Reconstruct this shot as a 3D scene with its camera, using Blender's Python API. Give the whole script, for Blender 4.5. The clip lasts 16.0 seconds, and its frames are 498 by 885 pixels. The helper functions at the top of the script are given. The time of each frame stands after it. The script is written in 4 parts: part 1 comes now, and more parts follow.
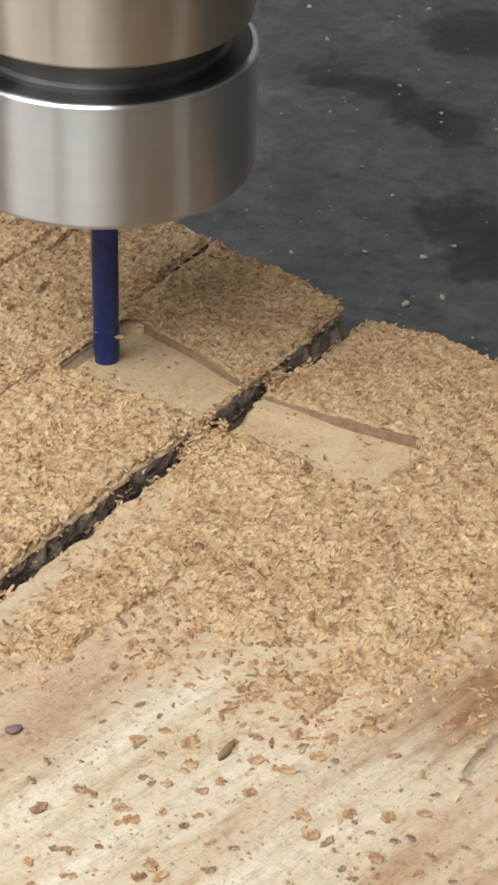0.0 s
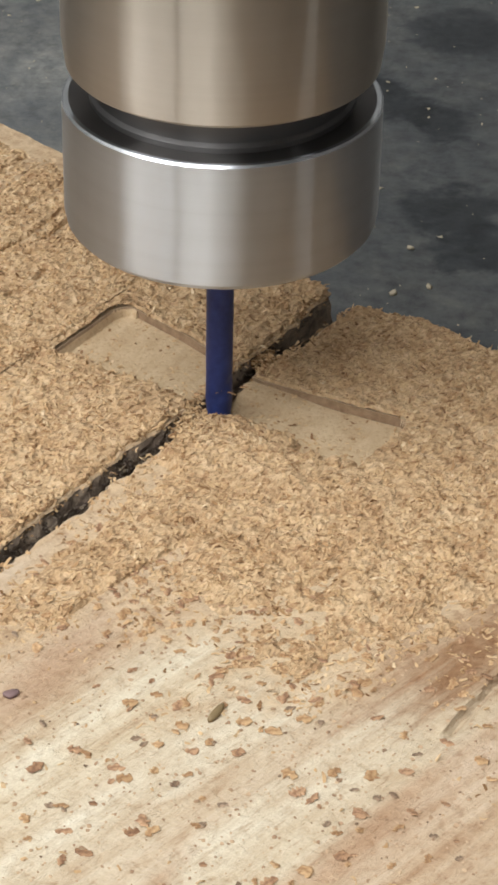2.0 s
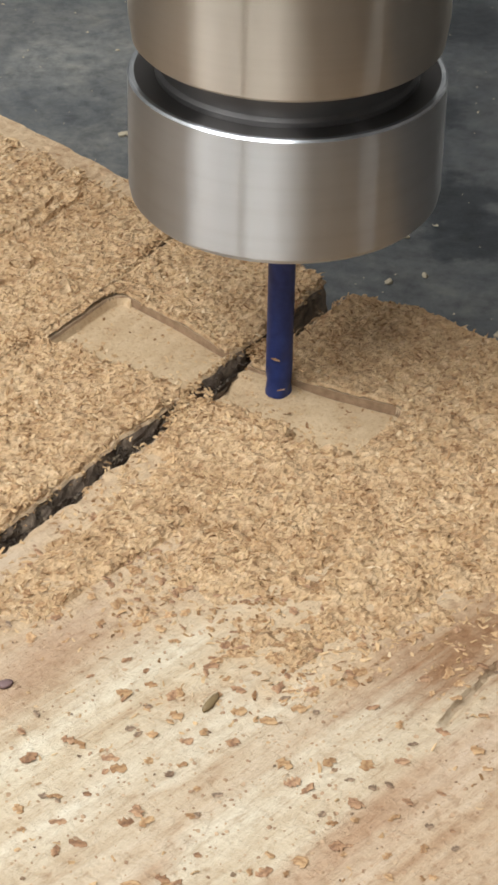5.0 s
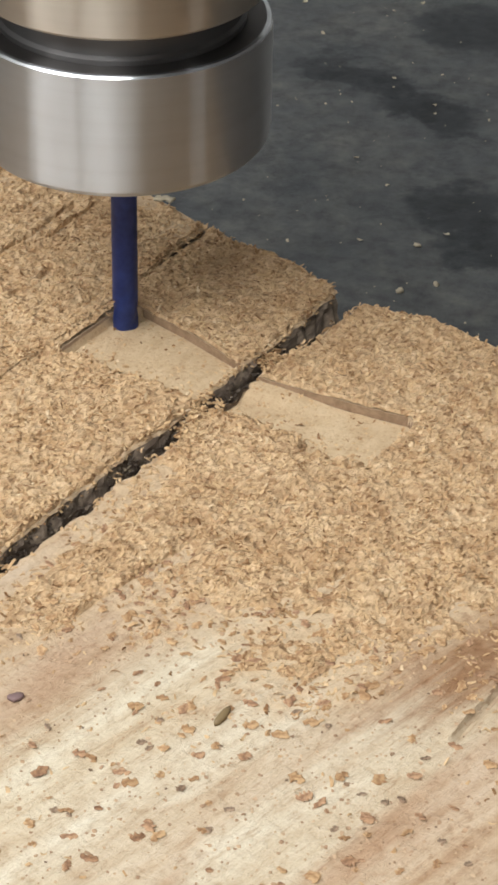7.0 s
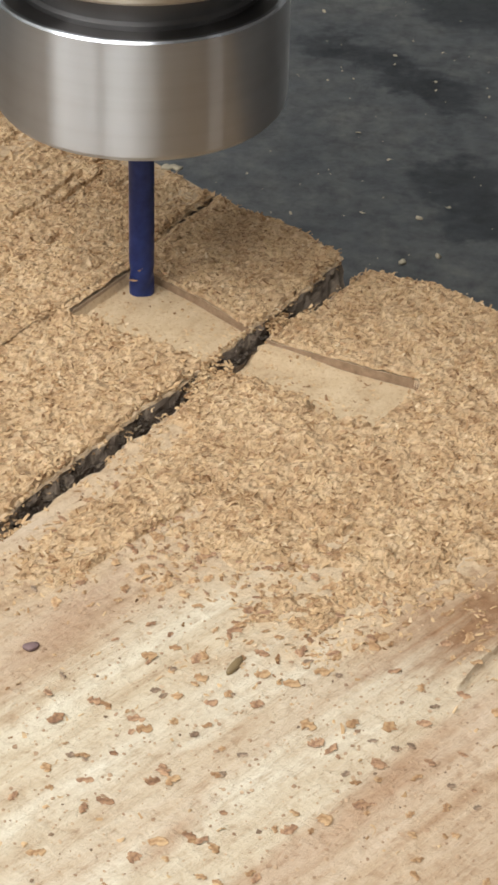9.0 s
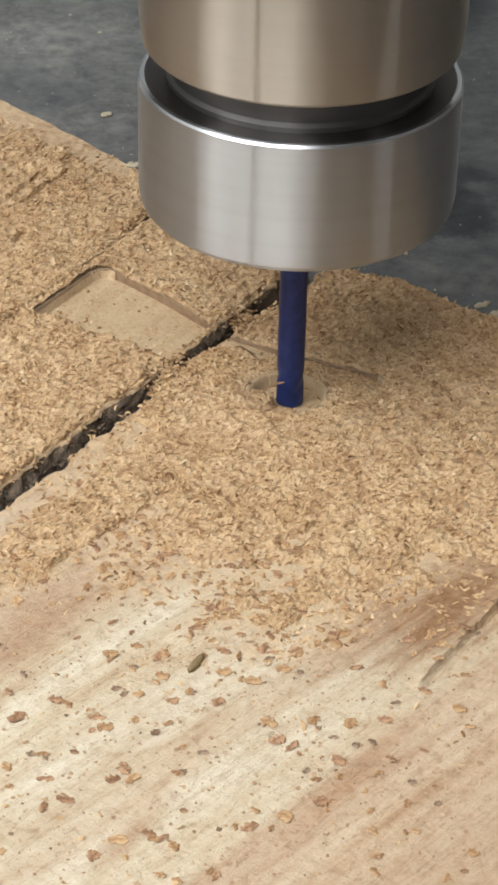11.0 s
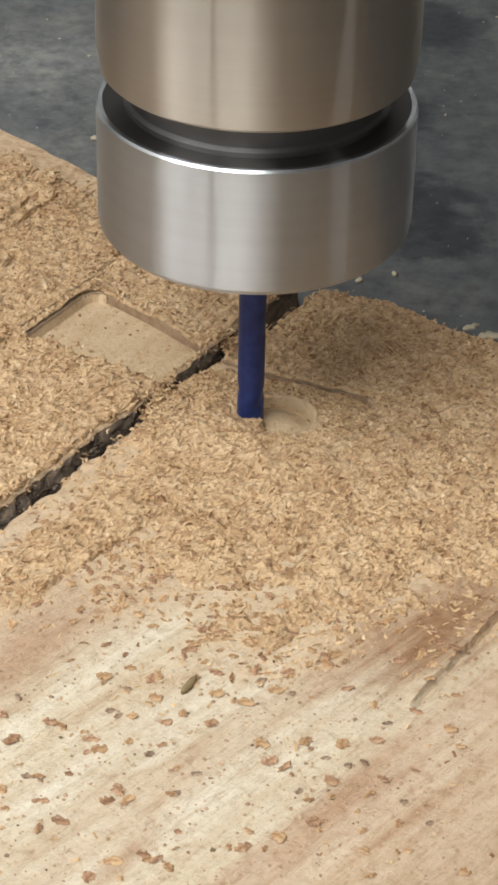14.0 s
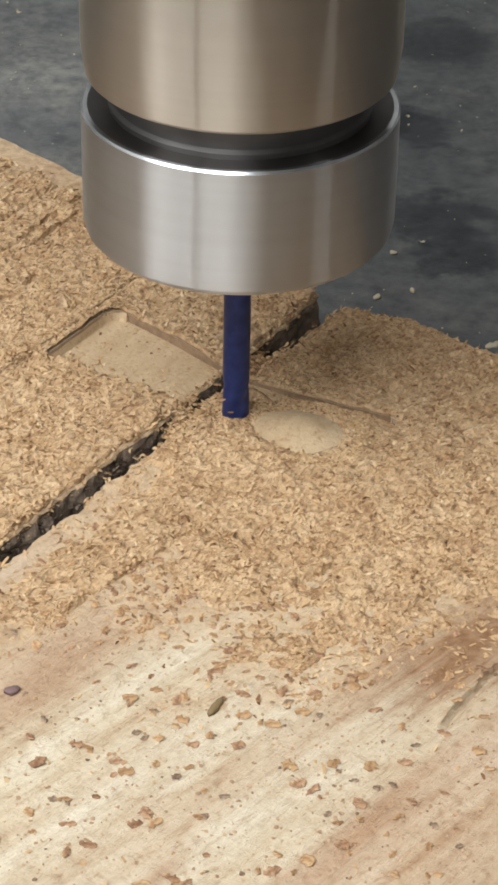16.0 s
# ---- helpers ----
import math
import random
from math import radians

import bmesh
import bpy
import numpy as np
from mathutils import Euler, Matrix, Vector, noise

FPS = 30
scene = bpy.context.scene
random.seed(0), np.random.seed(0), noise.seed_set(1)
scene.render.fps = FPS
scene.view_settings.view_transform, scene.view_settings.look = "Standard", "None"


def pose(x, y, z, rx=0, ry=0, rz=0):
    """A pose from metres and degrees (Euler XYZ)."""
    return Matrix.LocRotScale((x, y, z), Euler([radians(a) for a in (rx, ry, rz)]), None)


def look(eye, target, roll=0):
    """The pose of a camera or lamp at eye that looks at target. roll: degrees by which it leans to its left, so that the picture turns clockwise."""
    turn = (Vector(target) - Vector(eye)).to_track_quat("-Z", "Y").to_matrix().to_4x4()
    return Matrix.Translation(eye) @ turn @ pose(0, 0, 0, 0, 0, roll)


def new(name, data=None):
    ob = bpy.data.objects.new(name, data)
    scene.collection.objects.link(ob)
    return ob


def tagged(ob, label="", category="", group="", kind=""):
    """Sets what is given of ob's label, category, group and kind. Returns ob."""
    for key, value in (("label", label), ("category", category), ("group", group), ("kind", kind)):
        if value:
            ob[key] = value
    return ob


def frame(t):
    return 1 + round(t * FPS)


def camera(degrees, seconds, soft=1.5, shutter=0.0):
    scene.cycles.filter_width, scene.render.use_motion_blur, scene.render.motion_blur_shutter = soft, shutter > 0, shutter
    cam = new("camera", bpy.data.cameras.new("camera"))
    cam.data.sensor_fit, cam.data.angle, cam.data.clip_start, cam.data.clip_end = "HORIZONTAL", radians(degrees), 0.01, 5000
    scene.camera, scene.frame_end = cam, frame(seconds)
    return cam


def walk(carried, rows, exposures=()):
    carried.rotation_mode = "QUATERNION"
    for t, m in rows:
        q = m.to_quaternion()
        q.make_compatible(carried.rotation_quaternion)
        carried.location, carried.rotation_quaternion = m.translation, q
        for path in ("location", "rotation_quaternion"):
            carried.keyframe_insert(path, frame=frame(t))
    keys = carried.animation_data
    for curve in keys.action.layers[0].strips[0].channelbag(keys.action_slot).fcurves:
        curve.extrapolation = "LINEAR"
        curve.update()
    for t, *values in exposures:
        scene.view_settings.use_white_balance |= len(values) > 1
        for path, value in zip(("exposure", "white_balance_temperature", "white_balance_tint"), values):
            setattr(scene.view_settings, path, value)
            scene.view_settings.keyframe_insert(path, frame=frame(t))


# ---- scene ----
cam = camera(12.0, 16.0, soft=3.0)
PATH = [
    (0.0, (0.00224, 0.01233, 0.15140), (-0.00194, 0.21994, 0.01218), 1.36),
    (0.5, (0.00131, 0.01026, 0.15210), (-0.00329, 0.21788, 0.01291), 1.25),
    (1.0, (0.00261, 0.00972, 0.15215), (-0.00212, 0.21758, 0.01334), 1.08),
    (1.5, (0.00233, 0.00783, 0.15142), (-0.00208, 0.21582, 0.01277), 1.14),
    (2.0, (0.00351, 0.00321, 0.15330), (-0.00050, 0.21137, 0.01489), 1.23),
    (2.5, (0.00367, 0.00207, 0.15314), (-0.00034, 0.21025, 0.01477), 1.25),
    (3.0, (0.00317, 0.00137, 0.15440), (-0.00101, 0.20949, 0.01596), 1.21),
    (5.5, (0.00383, 0.00442, 0.15207), (0.00022, 0.21207, 0.01290), 1.18),
    (6.0, (0.00313, 0.00442, 0.15322), (-0.00065, 0.21207, 0.01405), 1.18),
    (6.5, (0.00244, 0.00555, 0.15319), (-0.00169, 0.21331, 0.01419), 1.20),
    (7.0, (0.00334, 0.00534, 0.15263), (-0.00120, 0.21316, 0.01374), 1.10),
    (7.5, (0.00263, 0.00396, 0.15274), (-0.00180, 0.21177, 0.01383), 1.20),
    (8.0, (0.00061, 0.00162, 0.15261), (-0.00369, 0.20945, 0.01373), 1.23),
    (8.5, (0.00092, 0.00032, 0.15312), (-0.00284, 0.20808, 0.01411), 1.39),
    (9.0, (0.00086, -0.00049, 0.15106), (-0.00218, 0.20728, 0.01206), 1.55),
    (9.2, (0.00300, -0.00049, 0.15080), (0.00002, 0.20728, 0.01180), 1.50),
    (11.5, (0.00375, -0.00003, 0.15086), (0.00226, 0.20767, 0.01173), 1.33),
    (12.0, (0.00395, 0.00149, 0.14930), (0.00249, 0.20931, 0.01034), 1.29),
    (12.5, (0.00292, -0.00029, 0.15173), (0.00171, 0.20770, 0.01303), 1.25),
    (13.0, (0.00339, -0.00013, 0.15250), (0.00226, 0.20819, 0.01428), 1.13),
    (13.5, (0.00504, -0.00007, 0.15288), (0.00406, 0.20849, 0.01504), 1.09),
    (14.0, (0.00331, -0.00180, 0.15277), (0.00279, 0.20687, 0.01509), 1.25),
    (14.5, (0.00280, -0.00335, 0.15329), (0.00212, 0.20549, 0.01587), 1.15),
    (15.0, (0.00392, -0.00138, 0.15273), (0.00288, 0.20763, 0.01557), 1.08),
    (15.5, (0.00353, 0.00043, 0.15214), (0.00266, 0.20960, 0.01523), 1.14),
    (16.0, (0.00079, -0.00038, 0.15285), (0.00005, 0.20895, 0.01618), 1.16),
]
walk(cam, [(t, look(eye, target, roll)) for t, eye, target, roll in PATH])

# ---- light ----
world = bpy.data.worlds.new("workshop_air")
scene.world = world
world.use_nodes = True
world.node_tree.nodes["Background"].inputs["Color"].default_value = (0.75, 0.82, 0.9, 1)
world.node_tree.nodes["Background"].inputs["Strength"].default_value = 0.17
scene.view_settings.exposure = 0.0


def lamp(name, place, size_x, size_y, watts, colour):
    data = bpy.data.lights.new(name, "AREA")
    data.shape, data.size, data.size_y, data.energy, data.color = "RECTANGLE", size_x, size_y, watts, colour
    ob = new(name, data)
    ob.matrix_basis = place
    return ob


# two long panels side by side, and a narrow one over the machine's far side
lamp("ceiling_light_front", pose(-0.637, -0.121, 0.82, 0, 0, 150), 0.55, 0.75, 10.6, (0.972, 0.985, 0.985))
lamp("ceiling_light_middle", pose(-0.174, -0.388, 0.82, 0, 0, 150), 0.45, 0.75, 8.7, (0.972, 0.985, 0.985))
lamp("ceiling_light_side", pose(0.66, 0.115, 0.82, 0, 0, -11), 0.35, 0.022, 0.42, (0.90, 0.96, 1.0))

# ---- materials ----


def material(name):
    m = bpy.data.materials.new(name)
    m.use_nodes = True
    nt = m.node_tree
    return m, nt, nt.nodes["Principled BSDF"]


def node(nt, kind, **values):
    n = nt.nodes.new(kind)
    for k, v in values.items():
        n.inputs[k.replace("_", " ")].default_value = v
    return n


def ramp(nt, fac, stops):
    r = nt.nodes.new("ShaderNodeValToRGB")
    while len(r.color_ramp.elements) < len(stops):
        r.color_ramp.elements.new(0.5)
    for e, (p, c) in zip(r.color_ramp.elements, stops):
        e.position, e.color = p, (*c, 1)
    nt.links.new(fac, r.inputs[0])
    return r.outputs[0]


def mix(nt, kind, fac, a, b):
    n = nt.nodes.new("ShaderNodeMix")
    n.data_type, n.blend_type = "RGBA", kind
    for sock, v in ((n.inputs[0], fac), (n.inputs[6], a), (n.inputs[7], b)):
        if hasattr(v, "links"):
            nt.links.new(v, sock)
        else:
            sock.default_value = v if not isinstance(v, tuple) else (*v, 1)
    return n.outputs[2]


def coords(nt, scale=(1, 1, 1), turn=0.0, kind="Object"):
    tc, mp = nt.nodes.new("ShaderNodeTexCoord"), nt.nodes.new("ShaderNodeMapping")
    mp.inputs["Scale"].default_value = scale
    mp.inputs["Rotation"].default_value = (0, 0, radians(turn))
    nt.links.new(tc.outputs[kind], mp.inputs[0])
    return mp.outputs[0]


def noise_tex(nt, vec, scale, detail=4.0, rough=0.55, distort=0.0):
    n = node(nt, "ShaderNodeTexNoise", Scale=scale, Detail=detail, Roughness=rough, Distortion=distort)
    nt.links.new(vec, n.inputs["Vector"])
    return n.outputs["Fac"]


def bump(nt, bsdf, height, dist, strength=1.0):
    b = node(nt, "ShaderNodeBump", Strength=strength, Distance=dist)
    nt.links.new(height, b.inputs["Height"])
    nt.links.new(b.outputs[0], bsdf.inputs["Normal"])
    return b


def math_node(nt, op, a, b, c=None):
    n = nt.nodes.new("ShaderNodeMath")
    n.operation = op
    for sock, v in zip(n.inputs, (a, b, c)):
        if hasattr(v, "links"):
            nt.links.new(v, sock)
        elif v is not None:
            sock.default_value = v
    return n.outputs[0]


def wood_material(name, bands, turn, stains=()):
    """Planed timber whose grain runs near local y, turned by some degrees: broad bands, growth streaks, fibres, then mottling."""
    m, nt, p = material(name)
    aligned = coords(nt, (1, 1, 1), turn)

    def along(stretch, scale, detail, rough, warp=0.3):
        mp = nt.nodes.new("ShaderNodeMapping")
        mp.inputs["Scale"].default_value = (1, stretch, 1)
        nt.links.new(aligned, mp.inputs[0])
        return noise_tex(nt, mp.outputs[0], scale, detail, rough, warp)

    streak = along(0.045, 230, 4.0, 0.62)
    fibre = along(0.07, 1000, 4.0, 0.68)
    patchy = along(0.25, 210, 5.0, 0.66, 0.6)
    mottle = noise_tex(nt, coords(nt), 620, 6.0, 0.74, 0.3)
    pore = along(0.22, 2600, 3.0, 0.6)
    sweep = along(0.12, 60, 3.0, 0.55)
    sep = nt.nodes.new("ShaderNodeSeparateXYZ")
    nt.links.new(aligned, sep.inputs[0])
    wav = math_node(nt, "MULTIPLY_ADD", sweep, 0.007, sep.outputs["X"])
    wav = math_node(nt, "MULTIPLY_ADD", streak, 0.003, wav)
    pos = node(nt, "ShaderNodeMapRange")
    pos.inputs[1].default_value, pos.inputs[2].default_value = -0.095, 0.113
    nt.links.new(wav, pos.inputs[0])
    col = ramp(nt, pos.outputs[0], bands)
    col = mix(nt, "MULTIPLY", 0.72, col, ramp(nt, streak, [(0.30, (0.74, 0.63, 0.54)), (0.44, (0.93, 0.89, 0.85)), (0.55, (1, 1, 1)), (0.70, (1.10, 1.14, 1.18))]))
    col = mix(nt, "MULTIPLY", 0.55, col, ramp(nt, fibre, [(0.30, (0.72, 0.62, 0.54)), (0.46, (0.96, 0.94, 0.91)), (0.6, (1.04, 1.05, 1.07))]))
    col = mix(nt, "MULTIPLY", 0.6, col, ramp(nt, patchy, [(0.34, (0.80, 0.69, 0.60)), (0.47, (0.97, 0.95, 0.92)), (0.6, (1.05, 1.07, 1.09))]))
    col = mix(nt, "MULTIPLY", 0.78, col, ramp(nt, mottle, [(0.32, (0.74, 0.64, 0.56)), (0.46, (0.97, 0.95, 0.93)), (0.62, (1.06, 1.07, 1.08))]))
    col = mix(nt, "MULTIPLY", 0.5, col, ramp(nt, pore, [(0.30, (0.62, 0.50, 0.42)), (0.42, (1, 1, 1))]))
    for (cx, cy), (hx, hy), tint in stains:
        mp = nt.nodes.new("ShaderNodeMapping")
        mp.vector_type = "TEXTURE"
        mp.inputs["Location"].default_value, mp.inputs["Scale"].default_value = (cx, cy, 0), (hx, hy, 1)
        nt.links.new(coords(nt), mp.inputs[0])
        ln = nt.nodes.new("ShaderNodeVectorMath")
        ln.operation = "LENGTH"
        nt.links.new(mp.outputs[0], ln.inputs[0])
        ragged = math_node(nt, "MULTIPLY_ADD", fibre, -2.2, ln.outputs["Value"])
        ragged = math_node(nt, "MULTIPLY_ADD", patchy, -2.4, ragged)
        span = node(nt, "ShaderNodeMapRange")
        span.inputs[1].default_value, span.inputs[2].default_value = -2.1, -0.75
        nt.links.new(ragged, span.inputs[0])
        col = mix(nt, "MULTIPLY", 1.0, col, ramp(nt, span.outputs[0], [(0.0, tint), (0.45, tuple(0.4 + c * 0.6 for c in tint)), (1.0, (1, 1, 1))]))
    # the film of fine dust that thins out over the bare wood
    film = nt.nodes.new("ShaderNodeAttribute")
    film.attribute_name = "dust"
    broken = math_node(nt, "MULTIPLY_ADD", mottle, 2.4, -0.45)
    film_fac = nt.nodes.new("ShaderNodeMath")
    film_fac.operation, film_fac.use_clamp = "MULTIPLY", True
    nt.links.new(film.outputs["Fac"], film_fac.inputs[0])
    nt.links.new(broken, film_fac.inputs[1])
    col = mix(nt, "MIX", film_fac.outputs[0], col, ramp(nt, mottle, [(0.34, (0.39, 0.255, 0.145)), (0.48, (0.56, 0.405, 0.25)), (0.62, (0.63, 0.47, 0.30))]))
    nt.links.new(col, p.inputs["Base Color"])
    p.inputs["Roughness"].default_value = 0.7
    p.inputs["Specular IOR Level"].default_value = 0.25
    relief = math_node(nt, "MULTIPLY_ADD", fibre, 0.6, math_node(nt, "MULTIPLY", mottle, 0.8))
    bump(nt, p, relief, 0.0005, 0.9)
    return m


TAN, PALE, PINK, RED = (0.50, 0.375, 0.25), (0.665, 0.585, 0.45), (0.52, 0.395, 0.275), (0.30, 0.18, 0.11)


def across(*stops):
    """Bands by millimetres across the grain from the split."""
    return [((mm + 100) / 208, c) for mm, c in stops]


WOOD_PALE = wood_material("pale_wood", across((0, TAN), (8, (0.56, 0.44, 0.315)), (16, PINK), (21, TAN), (24, (0.58, 0.46, 0.33)), (28, PINK), (30.3, (0.50, 0.37, 0.25)), (32.5, PALE), (40, (0.67, 0.59, 0.445)),
                                              (46, (0.63, 0.54, 0.405)), (50, PALE), (55.5, (0.60, 0.49, 0.36)), (58, PALE), (64, (0.64, 0.55, 0.41)), (66.0, (0.52, 0.385, 0.265)), (68, (0.55, 0.42, 0.30)), (74, (0.57, 0.445, 0.315)), (80, PINK), (100, TAN)), 10.2,
                          [((0.0505, -0.0310), (0.0055, 0.0140), (0.54, 0.39, 0.29)), ((0.0525, -0.0310), (0.0024, 0.0110), (0.66, 0.52, 0.43)), ((0.0440, -0.0380), (0.0030, 0.0080), (0.84, 0.73, 0.65)),
                           ((0.0440, -0.0800), (0.0012, 0.0050), (0.72, 0.58, 0.50)), ((0.0565, -0.0620), (0.0012, 0.0090), (0.90, 0.82, 0.76)), ((0.0170, -0.060), (0.0025, 0.008), (0.86, 0.77, 0.72))])
WOOD_WARM = wood_material("warm_wood", [(0.0, TAN), (0.12, PINK), (0.2, TAN), (0.26, (0.42, 0.29, 0.18)), (0.30, TAN), (0.36, PINK), (0.42, TAN), (0.5, PINK)], 2)


def milled_material():
    """The smooth, freshly milled floor of the slot, dusted with fine flour."""
    m, nt, p = material("milled_wood")
    vec = coords(nt, (1, 0.2, 1))
    a = noise_tex(nt, vec, 420, 6.0, 0.7)
    b = noise_tex(nt, coords(nt), 260, 5.0, 0.7)
    grit = noise_tex(nt, coords(nt), 1700, 4.0, 0.7)
    col = mix(nt, "MULTIPLY", 0.6, ramp(nt, a, [(0.3, (0.50, 0.36, 0.215)), (0.6, (0.59, 0.445, 0.28))]), ramp(nt, b, [(0.35, (0.80, 0.73, 0.65)), (0.6, (1, 1, 1))]))
    col = mix(nt, "MULTIPLY", 0.7, col, ramp(nt, grit, [(0.32, (0.66, 0.56, 0.46)), (0.46, (1, 1, 1))]))
    nt.links.new(col, p.inputs["Base Color"])
    p.inputs["Roughness"].default_value = 0.75
    bump(nt, p, grit, 0.00025, 0.8)
    return m


MILLED = milled_material()


def wall_of_slot():
    """Cut end grain, browner than the face; the wall's shade is painted in too."""
    m, nt, p = material("shaded_end_grain")
    a = noise_tex(nt, coords(nt), 900, 4.0, 0.6)
    nt.links.new(ramp(nt, a, [(0.3, (0.19, 0.118, 0.066)), (0.65, (0.31, 0.205, 0.125))]), p.inputs["Base Color"])
    p.inputs["Roughness"].default_value = 0.85
    return m


SLOT_WALL = wall_of_slot()


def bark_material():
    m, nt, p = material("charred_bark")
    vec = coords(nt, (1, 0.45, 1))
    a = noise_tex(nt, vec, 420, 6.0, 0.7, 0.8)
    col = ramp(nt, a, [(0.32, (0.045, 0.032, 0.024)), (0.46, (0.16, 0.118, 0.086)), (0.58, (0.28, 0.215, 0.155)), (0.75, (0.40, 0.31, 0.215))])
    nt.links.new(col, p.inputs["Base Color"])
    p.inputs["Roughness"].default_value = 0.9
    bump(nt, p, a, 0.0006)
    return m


BARK = bark_material()


def chip_material(name):
    m, nt, p = material(name)
    geo = nt.nodes.new("ShaderNodeNewGeometry")
    col = ramp(nt, geo.outputs["Random Per Island"], [(0.0, (0.24, 0.13, 0.06)), (0.17, (0.40, 0.25, 0.125)), (0.34, (0.56, 0.385, 0.21)), (0.8, (0.63, 0.45, 0.26)), (0.95, (0.67, 0.495, 0.30)), (1.0, (0.76, 0.61, 0.41))])
    g = noise_tex(nt, coords(nt), 1500, 3.0)
    big = noise_tex(nt, coords(nt), 150, 4.0, 0.65)
    col = mix(nt, "MULTIPLY", 0.6, col, ramp(nt, g, [(0.3, (0.72, 0.64, 0.55)), (0.6, (1, 1, 1))]))
    col = mix(nt, "MULTIPLY", 0.7, col, ramp(nt, big, [(0.36, (0.78, 0.70, 0.63)), (0.6, (1, 1, 1))]))
    nt.links.new(col, p.inputs["Base Color"])
    p.inputs["Roughness"].default_value = 0.7
    p.inputs["Specular IOR Level"].default_value = 0.3
    return m


CHIPS = chip_material("wood_chips")


def speck_material():
    m, nt, p = material("wood_specks")
    geo = nt.nodes.new("ShaderNodeNewGeometry")
    nt.links.new(ramp(nt, geo.outputs["Random Per Island"], [(0.0, (0.16, 0.105, 0.065)), (0.08, (0.32, 0.20, 0.12)), (0.6, (0.46, 0.31, 0.19)), (1.0, (0.55, 0.40, 0.26))]), p.inputs["Base Color"])
    p.inputs["Roughness"].default_value = 0.8
    return m


SPECKS = speck_material()


def dust_material():
    """Packed sawdust under the flakes: mottled down to half a millimetre."""
    m, nt, p = material("sawdust")
    a = noise_tex(nt, coords(nt), 900, 6.0, 0.7)
    v = node(nt, "ShaderNodeTexVoronoi", Scale=1700)
    nt.links.new(coords(nt, (1, 0.6, 1), 25), v.inputs["Vector"])
    w = node(nt, "ShaderNodeTexVoronoi", Scale=1500)
    nt.links.new(coords(nt, (0.6, 1, 1), -20), w.inputs["Vector"])
    big = noise_tex(nt, coords(nt), 150, 4.0, 0.65)
    sep = nt.nodes.new("ShaderNodeSeparateColor")
    nt.links.new(v.outputs["Color"], sep.inputs[0])
    sep2 = nt.nodes.new("ShaderNodeSeparateColor")
    nt.links.new(w.outputs["Color"], sep2.inputs[0])
    col = ramp(nt, a, [(0.30, (0.46, 0.295, 0.155)), (0.46, (0.66, 0.465, 0.27)), (0.7, (0.73, 0.53, 0.325))])
    col = mix(nt, "MULTIPLY", 0.85, col, ramp(nt, sep.outputs[0], [(0.0, (0.62, 0.52, 0.44)), (0.2, (0.90, 0.87, 0.84)), (0.8, (1, 1, 1)), (1.0, (1.1, 1.13, 1.18))]))
    col = mix(nt, "MULTIPLY", 0.7, col, ramp(nt, sep2.outputs[0], [(0.0, (0.66, 0.56, 0.48)), (0.15, (0.94, 0.92, 0.9)), (1, (1, 1, 1))]))
    col = mix(nt, "MULTIPLY", 0.6, col, ramp(nt, big, [(0.36, (0.74, 0.66, 0.58)), (0.6, (1, 1, 1))]))
    nt.links.new(col, p.inputs["Base Color"])
    p.inputs["Roughness"].default_value = 0.85
    rough_up = math_node(nt, "MULTIPLY_ADD", a, 1.4, v.outputs["Distance"])
    bump(nt, p, rough_up, 0.00045)
    return m


DUST = dust_material()


